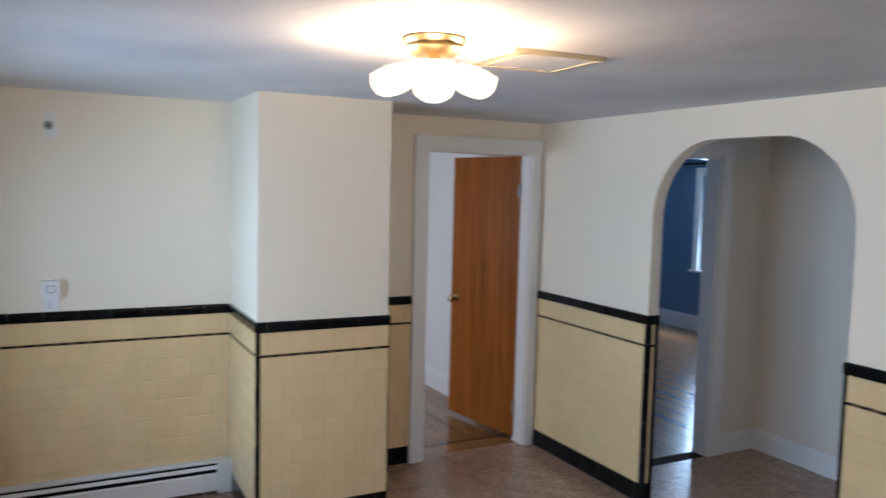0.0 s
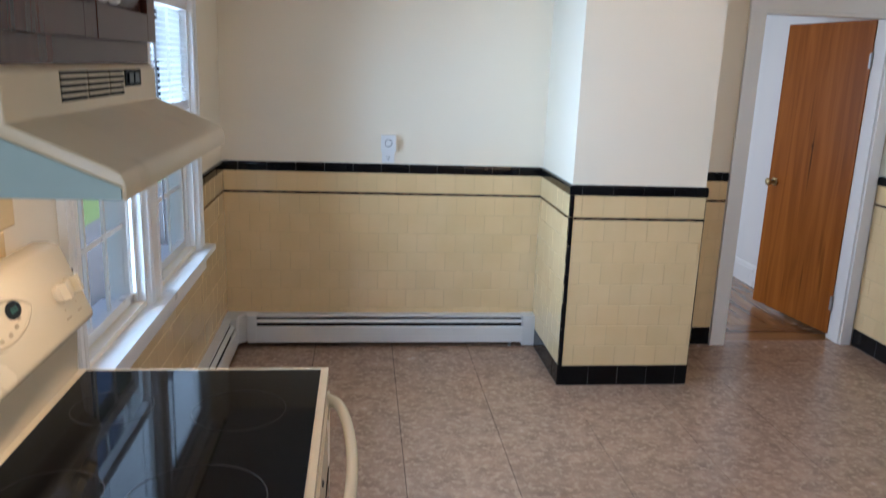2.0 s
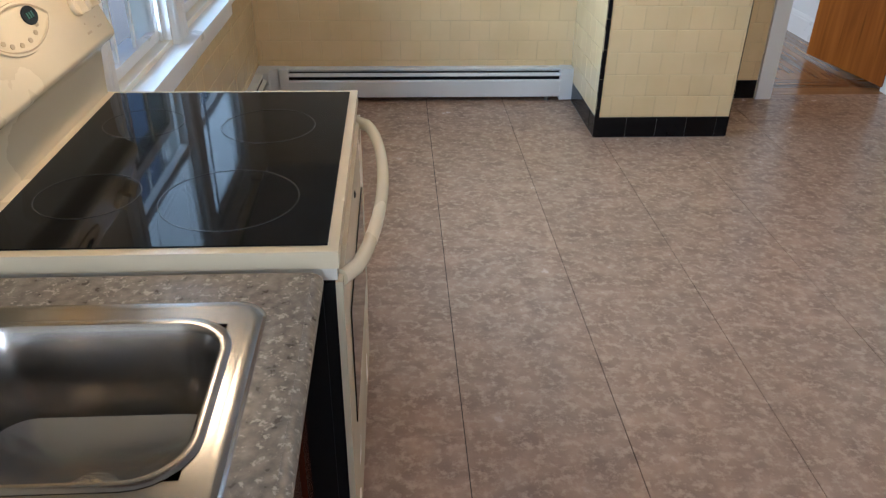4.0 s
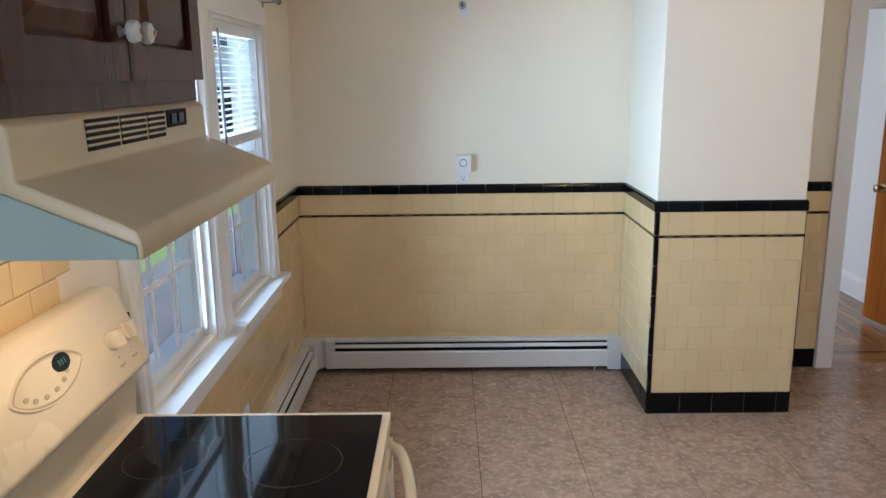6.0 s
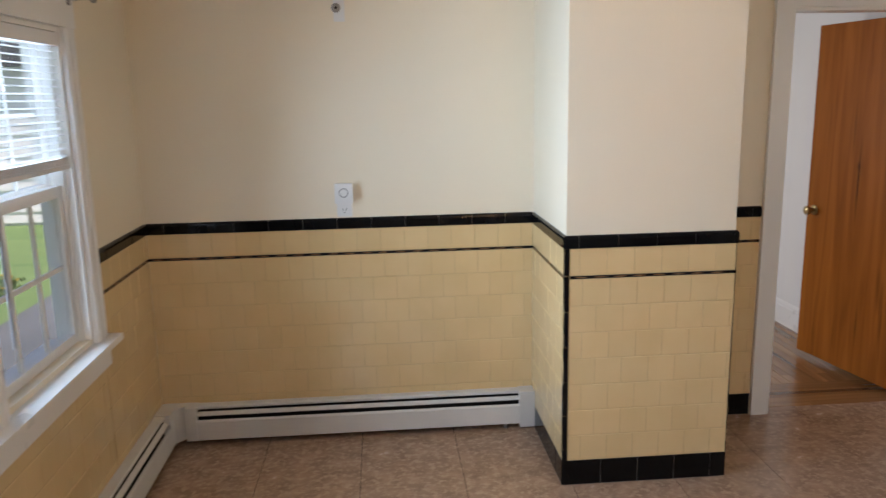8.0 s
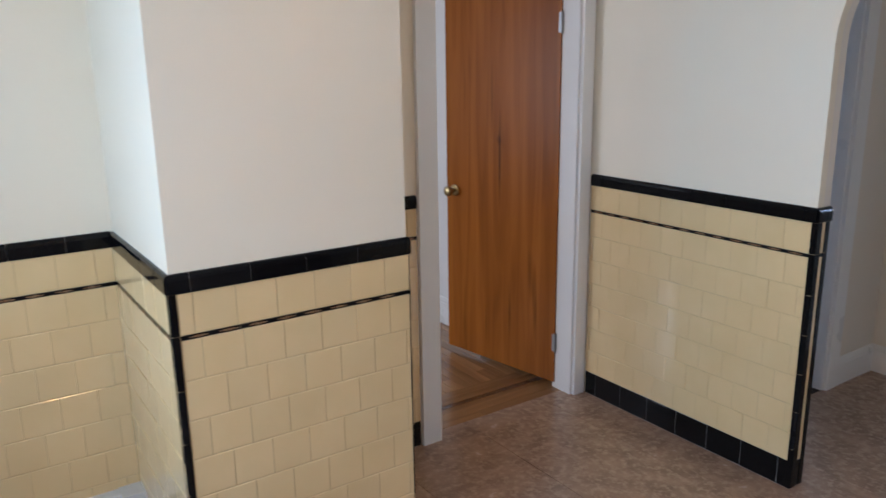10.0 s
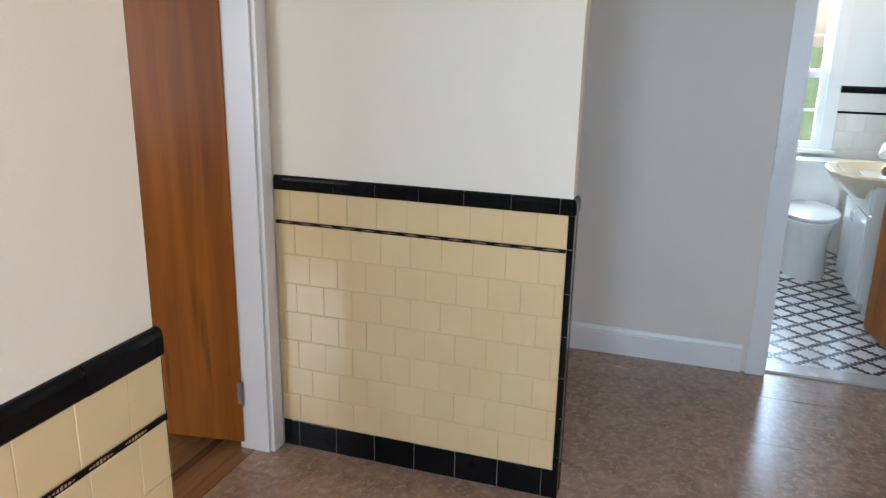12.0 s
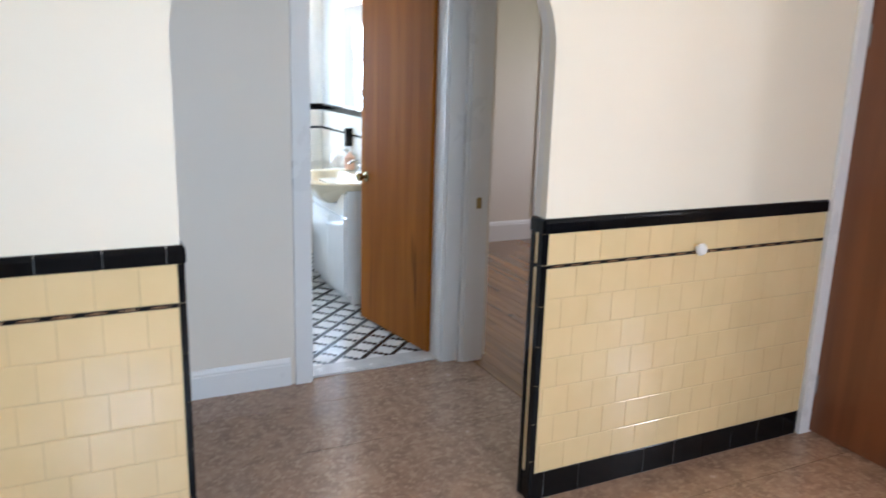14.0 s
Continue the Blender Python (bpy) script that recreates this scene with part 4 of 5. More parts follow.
# ---------------------------------------------------------------- wall cabinet above the range
def raised_door(name, parent, y0, y1, z0, z1, x):
    """A frame-and-panel door whose face looks to +x."""
    fr = 0.058
    a0, a1, b0, b1 = y0 + fr, y1 - fr, z0 + fr, z1 - fr
    bm = bmesh.new()
    rings = []
    for inset, dx in ((0.0, -0.013), (0.006, -0.016), (0.012, -0.014), (0.040, -0.003), (0.044, -0.002)):
        rings.append([bm.verts.new((x + dx, *q)) for q in ((a0 + inset, b0 + inset), (a1 - inset, b0 + inset), (a1 - inset, b1 - inset), (a0 + inset, b1 - inset))])
    for r, s in zip(rings, rings[1:]):
        for i in range(4):
            bm.faces.new((r[i], r[(i + 1) % 4], s[(i + 1) % 4], s[i]))
    bm.faces.new(rings[-1])
    d = part(name, bm, M["cabinet"], parent)
    for a, b in ((y0, y0 + fr), (y1 - fr, y1)):
        part("stile", rounded(boxes((x - 0.02, x, a, b, z0, z1)), 0.005, 2), M["cabinet"], d, smooth=True)
    for a, b in ((z0, z0 + fr), (z1 - fr, z1)):
        part("rail", rounded(boxes((x - 0.0195, x - 0.0004, y0 + fr, y1 - fr, a, b)), 0.005, 2), M["cabinet"], d, smooth=True)
    return d


cab = thing("wall_cabinet", pose(0, 0, 0), "dark brown stained cabinet with raised panel doors above the hood", "cabinet")
CX = -1.541
part("body", rounded(boxes((XL - 0.006, CX, -2.690, -1.918, 1.646, 2.235)), 0.003, 1), M["cabinet"], cab)
for y0, y1, ky in ((-2.680, -2.312, -2.338), (-2.306, -1.928, -2.282)):
    d = raised_door("door", cab, y0, y1, 1.690, 2.205, CX + 0.0215)
    kb = part("knob", lathe([(0.010, 0.014), (0.017, 0.016), (0.019, 0.023), (0.016, 0.030), (0.008, 0.034), (0.0, 0.0345)], 20, (CX + 0.0215, ky, 1.767), "x"), M["knob_white"], d, "white ceramic knob", smooth=True)
    part("knob_stem", lathe([(0.010, 0.0), (0.006, 0.004), (0.006, 0.015)], 14, (CX + 0.0215, ky, 1.767), "x"), M["iron"], d)
    part("knob_centre", lathe([(0.005, 0.0), (0.005, 0.002), (0, 0.003)], 12, (CX + 0.0565, ky, 1.767), "x"), M["brass"], d)

# ---------------------------------------------------------------- counter, sink, base cabinet
CY1, CY0, CXF = -2.722, -4.55, -1.180
SKX0, SKX1, SKY0, SKY1 = -1.700, -1.235, -3.582, -2.806
base = thing("base_cabinet", pose(0, 0, 0), "dark brown base cabinet under the sink", "cabinet")
part("body", boxes((XL, CXF - 0.05, CY0, CY1 - 0.004, 0.10, 0.70), (XL, CXF - 0.05, CY1 - 0.022, CY1 - 0.004, 0.7, 0.842), (CXF - 0.07, CXF - 0.05, CY0, CY1 - 0.022, 0.7, 0.842)), M["cabinet"], base)
part("toe_kick", boxes((XL, CXF - 0.11, CY0, CY1 - 0.004, 0.0, 0.10)), M["dark"], base)
for k in range(4):
    y1 = CY1 - 0.03 - k * 0.43
    d = raised_door("door", base, y1 - 0.41, y1, 0.13, 0.82, CXF - 0.029)
counter = thing("countertop", pose(0, 0, 0), "speckled grey brown laminate countertop with a rounded edge", "countertop")
ct = bmesh.new()
outer = [(XL, CY0), (CXF, CY0), (CXF, CY1), (XL, CY1)]
inner = [(SKX0 + 0.02, SKY0 + 0.02), (SKX1 - 0.02, SKY0 + 0.02), (SKX1 - 0.02, SKY1 - 0.02), (SKX0 + 0.02, SKY1 - 0.02)]
cv = [[ct.verts.new((px, py, pz)) for px, py in ring] for ring in (outer, inner) for pz in (0.843, 0.880)]
for k in range(4):
    n2 = (k + 1) % 4
    for p, q in ((0, 1), (1, 3), (3, 2), (2, 0)):
        ct.faces.new((cv[p][k], cv[p][n2], cv[q][n2], cv[q][k]))
bmesh.ops.recalc_face_normals(ct, faces=ct.faces)
part("slab", ct, M["counter"], counter)
part("front_edge", tube([(CXF - 0.002, CY0, 0.861), (CXF - 0.002, CY1, 0.861)], 0.0185, 12), M["counter"], counter, smooth=True)
part("backsplash", rounded(boxes((XL, XL + 0.02, CY0, CY1, 0.8805, 0.98)), 0.004), M["counter"], counter)


def rounded_rect(x0, x1, y0, y1, r, n=7):
    pts = []
    for cx, cy, a0 in ((x1 - r, y1 - r, 0), (x0 + r, y1 - r, 90), (x0 + r, y0 + r, 180), (x1 - r, y0 + r, 270)):
        for i in range(n + 1):
            a = radians(a0 + 90 * i / n)
            pts.append((cx + r * math.cos(a), cy + r * math.sin(a)))
    return pts


sink = thing("kitchen_sink", pose(0, 0, 0), "brushed stainless steel sink set into the countertop", "sink")


def basin(y0, y1):
    x0, x1, z = SKX0 + 0.05, SKX1 - 0.045, 0.8885
    loops = []
    for inset, dz, r in ((-0.010, 0.0, 0.075), (-0.004, 0.0025, 0.072), (0.004, 0.001, 0.068), (0.010, -0.008, 0.064), (0.018, -0.10, 0.060), (0.024, -0.150, 0.055), (0.055, -0.172, 0.045), (0.12, -0.178, 0.03)):
        loops.append([(px, py, z + dz) for px, py in rounded_rect(x0 + inset, x1 - inset, y0 + inset, y1 - inset, r)])
    b = part("basin", loft(loops), M["steel"], sink, smooth=True)
    part("drain", lathe([(0.0, 0.0), (0.02, 0.001), (0.04, 0.003), (0.042, 0.0)], 20, ((x0 + x1) / 2, (y0 + y1) / 2, z - 0.1785)), M["chrome"], b, smooth=True)


basin(-3.159, SKY1 - 0.055)
basin(SKY0 + 0.055, -3.209)
rim = []
for inset, z in ((0.0, 0.8805), (0.004, 0.8865), (0.012, 0.8885), (0.020, 0.8870), (0.026, 0.8875)):
    rim.append([(px, py, z) for px, py in rounded_rect(SKX0 + inset, SKX1 - inset, SKY0 + inset, SKY1 - inset, 0.04)])
part("rim", loft(rim, cap=False), M["steel"], sink, smooth=True)
deck = boxes((SKX0 + 0.024, SKX0 + 0.055, SKY0 + 0.024, SKY1 - 0.024, 0.880, 0.8876), (SKX1 - 0.050, SKX1 - 0.024, SKY0 + 0.024, SKY1 - 0.024, 0.880, 0.8876),
             (SKX0 + 0.055, SKX1 - 0.050, SKY1 - 0.060, SKY1 - 0.024, 0.880, 0.8876), (SKX0 + 0.055, SKX1 - 0.050, SKY0 + 0.024, SKY0 + 0.060, 0.880, 0.8876), (SKX0 + 0.055, SKX1 - 0.050, -3.212, -3.156, 0.880, 0.8876))
part("deck", deck, M["steel"], sink)
part("faucet", tube([(SKX0 + 0.035, -3.26, 0.888), (SKX0 + 0.035, -3.26, 1.02), (SKX0 + 0.06, -3.26, 1.06), (SKX0 + 0.12, -3.26, 1.07), (SKX0 + 0.2, -3.26, 1.05), (SKX0 + 0.21, -3.26, 1.02)], 0.011, 10), M["chrome"], sink, smooth=True)


# ---------------------------------------------------------------- doors
def slab_door(name, hinge, angle, width, height, material, label, knob_side=1, thick=0.035, z0=0.025, hinges=(0.25, 1.75), hinge_side=1, knob_z=0.935):
    """A flush door: its local x runs from the hinge to the free edge; y is its thickness."""
    th = thing(name, pose(hinge[0], hinge[1], 0, 0, 0, angle), label, "door")
    part("leaf", rounded(boxes((0, width, -thick / 2, thick / 2, z0, height)), 0.002, 1), material, th)
    for s in (1, -1):
        k = part("door_knob", lathe([(0.030, 0), (0.031, 0.004), (0.026, 0.008), (0.011, 0.010), (0.010, 0.030), (0.020, 0.038), (0.027, 0.048), (0.026, 0.060), (0.016, 0.067), (0.0, 0.068)], 24, axis="y"), M["brass"], th, "polished brass knob", smooth=True)
        k.matrix_basis = pose(width - 0.062, s * thick / 2, knob_z, 0, 0, 0 if s > 0 else 180)
    part("latch_plate", boxes((width, width + 0.001, -0.012, 0.012, knob_z - 0.03, knob_z + 0.03)), M["brass"], th)
    for z in hinges:
        h = part("hinge", rounded(boxes((-0.003, 0.014, hinge_side * (thick / 2 + 0.0005) - 0.0012, hinge_side * (thick / 2 + 0.0005) + 0.0012, z - 0.045, z + 0.045)), 0.0005, 1), M["iron"], th, "dull steel hinge")
        part("pin", tube([(-0.006, hinge_side * thick / 2, z - 0.05), (-0.006, hinge_side * thick / 2, z + 0.05)], 0.006, 8), M["iron"], h, smooth=True)
    return th


slab_door("door_1", (2.022, 0.728), 99.0, 0.765, 2.022, M["knotty_door"], "open honey-coloured flush wood door with dark grain streaks", hinge_side=1, hinges=(0.24, 1.78), z0=0.03)
slab_door("door_2", (3.633, -2.005), 9.5, 0.755, 2.020, M["door_wood"], "open honey-coloured flush bathroom door with brass knob", hinge_side=-1, hinges=(0.22, 1.80), z0=0.018)
slab_door("door_3", (2.082, -3.253), 179.0, 0.745, 2.020, M["dark_door"], "open dark red-brown flush door standing in the kitchen", hinge_side=-1, hinges=(0.24, 1.78), z0=0.012)


# ---------------------------------------------------------------- ceiling lamp
LX, LY = 0.135, -1.665
lamp = thing("ceiling_lamp", pose(LX, LY, ZC), "lit brass ceiling lamp with frosted glass bowl shades", "ceiling lamp")
part("canopy", lathe([(0.098, 0.0), (0.102, -0.006), (0.094, -0.018), (0.085, -0.022), (0.092, -0.034), (0.070, -0.050), (0.035, -0.058), (0.0, -0.058)][::-1], 32), M["brass"], lamp, smooth=True)
part("stem", lathe([(0.0, -0.155), (0.008, -0.150), (0.012, -0.138), (0.03, -0.125), (0.036, -0.108), (0.020, -0.095), (0.018, -0.055)], 20), M["brass"], lamp, smooth=True)
cam_way = math.atan2(-2.28, -1.17)
for k in range(4):
    a = cam_way + k * math.pi / 2
    c, s = math.cos(a), math.sin(a)
    arm = part("arm", tube([(0.02 * c, 0.02 * s, -0.105), (0.055 * c, 0.055 * s, -0.125), (0.080 * c, 0.080 * s, -0.140), (0.098 * c, 0.098 * s, -0.150)], 0.007, 8), M["brass"], lamp, smooth=True)
    n, prof2 = 40, ((0.022, 0.0), (0.048, 0.006), (0.066, 0.022), (0.076, 0.046), (0.075, 0.068), (0.070, 0.088), (0.067, 0.088), (0.071, 0.066), (0.071, 0.046), (0.060, 0.025), (0.035, 0.011))
    bm = bmesh.new()
    rings = []
    for r, h in prof2:
        rings.append([bm.verts.new(((r * (1 + 0.05 * math.cos(8 * 2 * math.pi * i / n) * (r / 0.076) ** 3)) * math.cos(2 * math.pi * i / n),
                                    (r * (1 + 0.05 * math.cos(8 * 2 * math.pi * i / n) * (r / 0.076) ** 3)) * math.sin(2 * math.pi * i / n), h)) for i in range(n)])
    for u, w in zip(rings, rings[1:]):
        for i in range(n):
            bm.faces.new((u[i], u[(i + 1) % n], w[(i + 1) % n], w[i]))
    bm.faces.new(rings[0][::-1])
    tilt = Matrix.Translation((0.106 * c, 0.106 * s, -0.168)) @ Matrix.Diagonal((0.89, 0.89, 0.89, 1)) @ Matrix.Rotation(radians(20), 4, Vector((-s, c, 0)))
    part("shade", moved(bm, tilt), M["shade"], lamp, "glowing frosted glass bowl with a scalloped rim", smooth=True)
    part("bulb", moved(lathe([(0.0, 0.016), (0.012, 0.018), (0.022, 0.035), (0.020, 0.052), (0.0, 0.062)], 12), tilt), M["lit_glass"], lamp, smooth=True)
    la = new("lamp_bulb_light", bpy.data.lights.new("lamp_bulb_light", "POINT"))
    la.data.energy, la.data.color, la.data.shadow_soft_size = LAMP_W, LAMP_COL, 0.014
    la.location = Vector((LX, LY, ZC)) + tilt @ Vector((0, 0, 0.079))

# square exhaust grille
fan = thing("ceiling_vent", pose(0.585, -1.535, ZC, 0, 0, -2), "square cream ceiling exhaust grille", "ceiling vent")
part("frame", rounded(boxes((-0.175, 0.175, 0.145, 0.160, -0.016, -0.0005), (-0.175, 0.175, -0.160, -0.145, -0.016, -0.0005), (-0.175, -0.155, -0.145, 0.145, -0.016, -0.0005), (0.155, 0.175, -0.145, 0.145, -0.016, -0.0005)), 0.003, 1), M["hood"], fan)
part("cover_plate", rounded(boxes((-0.100, 0.155, -0.145, 0.145, -0.012, -0.004)), 0.003, 1), M["heater"], fan)
# Black sheet under the ceiling, the shade above the slats as colour.
part("backing", boxes((-0.155, -0.100, -0.145, 0.145, -0.004, -0.001)), M["dark"], fan)
for i in range(4):
    x = -0.148 + i * 0.0135
    part("slat", boxes((x, x + 0.006, -0.145, 0.145, -0.013, -0.005)), M["hood"], fan)

# ---------------------------------------------------------------- small things on the kitchen walls
alarm = thing("plug_in_alarm", pose(-0.910, YB + 0.0078, 1.217), "white plug-in alarm with a ring mark, on the outlet", "alarm")
part("body", rounded(boxes((-0.042, 0.042, -0.042, -0.006, -0.046, 0.046)), 0.016, 4), M["white_plastic"], alarm, smooth=True)
part("ring", moved(hoop(0.018, 0.022, 0.0012, 28, (0, 0, 0)), pose(0, -0.0419, 0.004, 90, 0, 0)), M["grey_plastic"], alarm)
outlet = thing("wall_outlet", pose(-0.910, YB + 0.0078, 1.145), "white duplex outlet plate on the cream wall", "outlet")
part("plate", rounded(boxes((-0.036, 0.036, -0.006, 0.0, -0.042, 0.030)), 0.003, 2), M["white_plastic"], outlet)
for x in (-0.007, 0.007):
    part("slot", boxes((x - 0.0014, x + 0.0014, -0.0068, -0.0059, -0.014, -0.003)), M["dark"], outlet)
part("slot", lathe([(0.003, 0), (0.003, 0.001)], 10, (0, -0.0068, -0.022), "y"), M["dark"], outlet)
low = thing("wall_outlet", pose(XL + 0.0105, -0.72, 0.33), "white outlet plate on the yellow tile", "outlet")
part("plate", rounded(boxes((0.0, 0.006, -0.036, 0.036, -0.058, 0.058)), 0.003, 2), M["white_plastic"], low)
for z in (-0.026, 0.016):
    for y in (-0.007, 0.007):
        part("slot", boxes((0.0055, 0.0066, y - 0.0014, y + 0.0014, z, z + 0.01)), M["dark"], low)
hook = thing("wall_fitting", pose(-0.909, YB + 0.0078, 2.062), "small round metal fitting on an unpainted patch of wall", "wall fitting")
part("patch", boxes((-0.012, 0.038, -0.0012, 0.0, -0.060, 0.066)), M["white_wall"], hook, "paler patch of old paint")
part("plate", lathe([(0.020, 0.0), (0.021, -0.006), (0.016, -0.010), (0.0, -0.010)], 20, (0, -0.0012, 0), "y"), M["iron"], hook, smooth=True)
part("screw", lathe([(0.006, 0.0), (0.006, -0.003), (0.0, -0.004)], 10, (0, -0.0112, 0), "y"), M["dark"], hook)
wk = thing("towel_peg", pose(XR - 0.002, -2.425, 0.941), "small round white ceramic peg on the yellow tile", "peg")
part("knob", lathe([(0.010, 0.0), (0.010, -0.012), (0.022, -0.018), (0.025, -0.030), (0.018, -0.041), (0.0, -0.045)], 20, axis="x"), M["porcelain"], wk, smooth=True)


# ---------------------------------------------------------------- bathroom
vanity = thing("bathroom_vanity", pose(0, 0, 0), "white bathroom vanity cabinet with two doors", "vanity")
VX0, VX1, VY0, VY1 = 4.65, 5.40, -2.172, -1.862
part("body", rounded(boxes((VX0, VX1, VY0, VY1, 0.07, 0.79)), 0.003, 1), M["porcelain"], vanity)
part("toe_kick", boxes((VX0 + 0.01, VX1 - 0.01, VY0, VY1 - 0.04, 0.0, 0.07)), M["porcelain"], vanity)
for i in range(2):
    x0 = VX0 + 0.012 + i * 0.365
    dr = part("door", rounded(boxes((x0, x0 + 0.36, VY1 + 0.0005, VY1 + 0.018, 0.09, 0.60)), 0.005, 2), M["porcelain"], vanity)
    part("handle", tube([(x0 + (0.33 if i == 0 else 0.03), VY1 + 0.018, 0.50), (x0 + (0.33 if i == 0 else 0.03), VY1 + 0.034, 0.51), (x0 + (0.33 if i == 0 else 0.03), VY1 + 0.034, 0.56), (x0 + (0.33 if i == 0 else 0.03), VY1 + 0.018, 0.57)], 0.005, 8), M["chrome"], dr, smooth=True)
    df = part("drawer_front", rounded(boxes((x0, x0 + 0.36, VY1 + 0.0005, VY1 + 0.018, 0.615, 0.77)), 0.005, 2), M["porcelain"], vanity)
    part("handle", tube([(x0 + 0.14, VY1 + 0.018, 0.69), (x0 + 0.15, VY1 + 0.034, 0.69), (x0 + 0.21, VY1 + 0.034, 0.69), (x0 + 0.22, VY1 + 0.018, 0.69)], 0.005, 8), M["chrome"], df, smooth=True)
basin2 = thing("washbasin", pose(5.025, -1.95, 0.775), "cream bow-fronted washbasin on the vanity", "washbasin")


def bow(scale_x, front, back, z, n=40):
    """An outline with a straight back and a bowed front."""
    pts = []
    for i in range(n):
        a = 2 * math.pi * i / n
        x, y = math.cos(a), math.sin(a)
        pts.append((scale_x * math.copysign(abs(x) ** 0.7, x), (front if y > 0 else back) * abs(y) ** (0.9 if y > 0 else 0.4) * (1 if y > 0 else -1), z))
    return pts


part("bowl", loft([bow(0.20, 0.16, 0.10, -0.10), bow(0.30, 0.24, 0.16, -0.04), bow(0.385, 0.30, 0.185, 0.03), bow(0.395, 0.31, 0.19, 0.055), bow(0.385, 0.30, 0.185, 0.066), bow(0.33, 0.25, 0.10, 0.062), bow(0.25, 0.18, 0.07, -0.02), bow(0.08, 0.06, 0.03, -0.06)]), M["bisque"], basin2, smooth=True)
tap = thing("basin_faucet", pose(5.025, -2.12, 0.852), "chrome basin faucet with two handles", "faucet")
part("base", rounded(boxes((-0.08, 0.08, -0.025, 0.025, 0.0, 0.02)), 0.006), M["chrome"], tap, smooth=True)
part("spout", tube([(0, 0, 0.02), (0, 0.01, 0.07), (0, 0.05, 0.095), (0, 0.10, 0.085), (0, 0.115, 0.07)], 0.011, 10), M["chrome"], tap, smooth=True)
for x in (-0.065, 0.065):
    part("handle", lathe([(0.012, 0.02), (0.014, 0.04), (0.022, 0.05), (0.018, 0.062), (0.0, 0.065)], 14, (x, 0, 0)), M["chrome"], tap, smooth=True)
soap = thing("soap_bottle", pose(5.25, -2.09, 0.853), "clear bottle of peach liquid soap by the faucet", "soap bottle")
part("bottle", lathe([(0.034, 0), (0.038, 0.01), (0.038, 0.09), (0.015, 0.115), (0.012, 0.13), (0.0, 0.13)], 18), M["tissue"], soap, smooth=True)
part("pump", tube([(0, 0, 0.13), (0, 0, 0.165), (0, 0.03, 0.165)], 0.006, 8), M["white_plastic"], soap)
towel = thing("folded_towel", pose(5.42, -2.09, 0.852), "white crumpled hand towel on the basin", "towel")
bm = bmesh.new()
bmesh.ops.create_icosphere(bm, subdivisions=3, radius=0.085)
for v in bm.verts:
    v.co *= 1 + 0.35 * noise.noise(v.co * 22)
    v.co.z = max(v.co.z * 0.95 + 0.055, 0.0)
part("cloth", bm, M["white_plastic"], towel, smooth=True)

toilet = thing("toilet", pose(5.955, -1.65, 0, 0, 0, -90), "white porcelain toilet with a closed seat", "toilet")
part("tank", rounded(boxes((-0.23, 0.23, -0.06, 0.225, 0.40, 0.715)), 0.025, 3), M["porcelain"], toilet, smooth=True)
part("tank_lid", rounded(boxes((-0.24, 0.24, -0.07, 0.180, 0.716, 0.748)), 0.012, 3), M["porcelain"], toilet, smooth=True)


def oval_loop(rx, y0, y1, z, n=32):
    return [(rx * math.cos(2 * math.pi * i / n), (y0 + y1) / 2 + (y1 - y0) / 2 * math.sin(2 * math.pi * i / n), z) for i in range(n)]


part("bowl", loft([oval_loop(0.17, -0.68, 0.08, 0.0), oval_loop(0.165, -0.68, 0.08, 0.05), oval_loop(0.155, -0.65, 0.06, 0.2), oval_loop(0.17, -0.68, 0.05, 0.32), oval_loop(0.19, -0.74, 0.04, 0.385), oval_loop(0.19, -0.74, 0.04, 0.40)]), M["porcelain"], toilet, smooth=True)
part("seat", rounded(prism([(p[0], p[1]) for p in oval_loop(0.195, -0.75, -0.04, 0)], "z", 0.402, 0.422), 0.006, 2), M["porcelain"], toilet, smooth=True)
part("lid", rounded(prism([(p[0], p[1]) for p in oval_loop(0.198, -0.755, -0.04, 0)], "z", 0.428, 0.452), 0.009, 2), M["porcelain"], toilet, smooth=True)
bin_ = thing("toilet_brush", pose(5.44, -1.02, 0), "small dark toilet brush in a holder", "toilet brush")
part("holder", lathe([(0.045, 0), (0.05, 0.01), (0.042, 0.12), (0.0, 0.12)], 16), M["dark"], bin_, smooth=True)
part("stick", tube([(0, 0, 0.12), (0, 0, 0.34)], 0.008, 8), M["dark"], bin_)

mirror = thing("medicine_cabinet", pose(5.05, -2.178, 1.62), "mirror cabinet with a pale yellow edge above the basin", "mirror")
part("frame", rounded(boxes((-0.34, 0.34, 0.0, 0.09, -0.33, 0.40)), 0.006), M["bath_white"], mirror)
part("glass", boxes((-0.32, 0.32, 0.0905, 0.093, -0.31, 0.38)), M["mirror"], mirror)
vl = thing("vanity_light", pose(5.05, -2.178, 2.10), "lit white bathroom wall light above the mirror", "wall light")
part("plate", rounded(boxes((-0.28, 0.28, 0.0, 0.02, -0.04, 0.04)), 0.004), M["chrome"], vl)
for x in (-0.2, 0.0, 0.2):
    part("globe", lathe([(0.0, -0.05), (0.03, -0.043), (0.05, -0.01), (0.045, 0.025), (0.02, 0.045), (0.0, 0.05)], 16, (x, 0.075, 0)), M["bath_globe"], vl, smooth=True)
tb = thing("soap_holder", pose(5.44, -2.17, 1.07), "black ceramic holder on the bathroom wall", "soap holder")
part("holder", rounded(boxes((-0.02, 0.02, 0.0, 0.05, -0.07, 0.07)), 0.008, 2), M["black_tile"], tb, smooth=True)

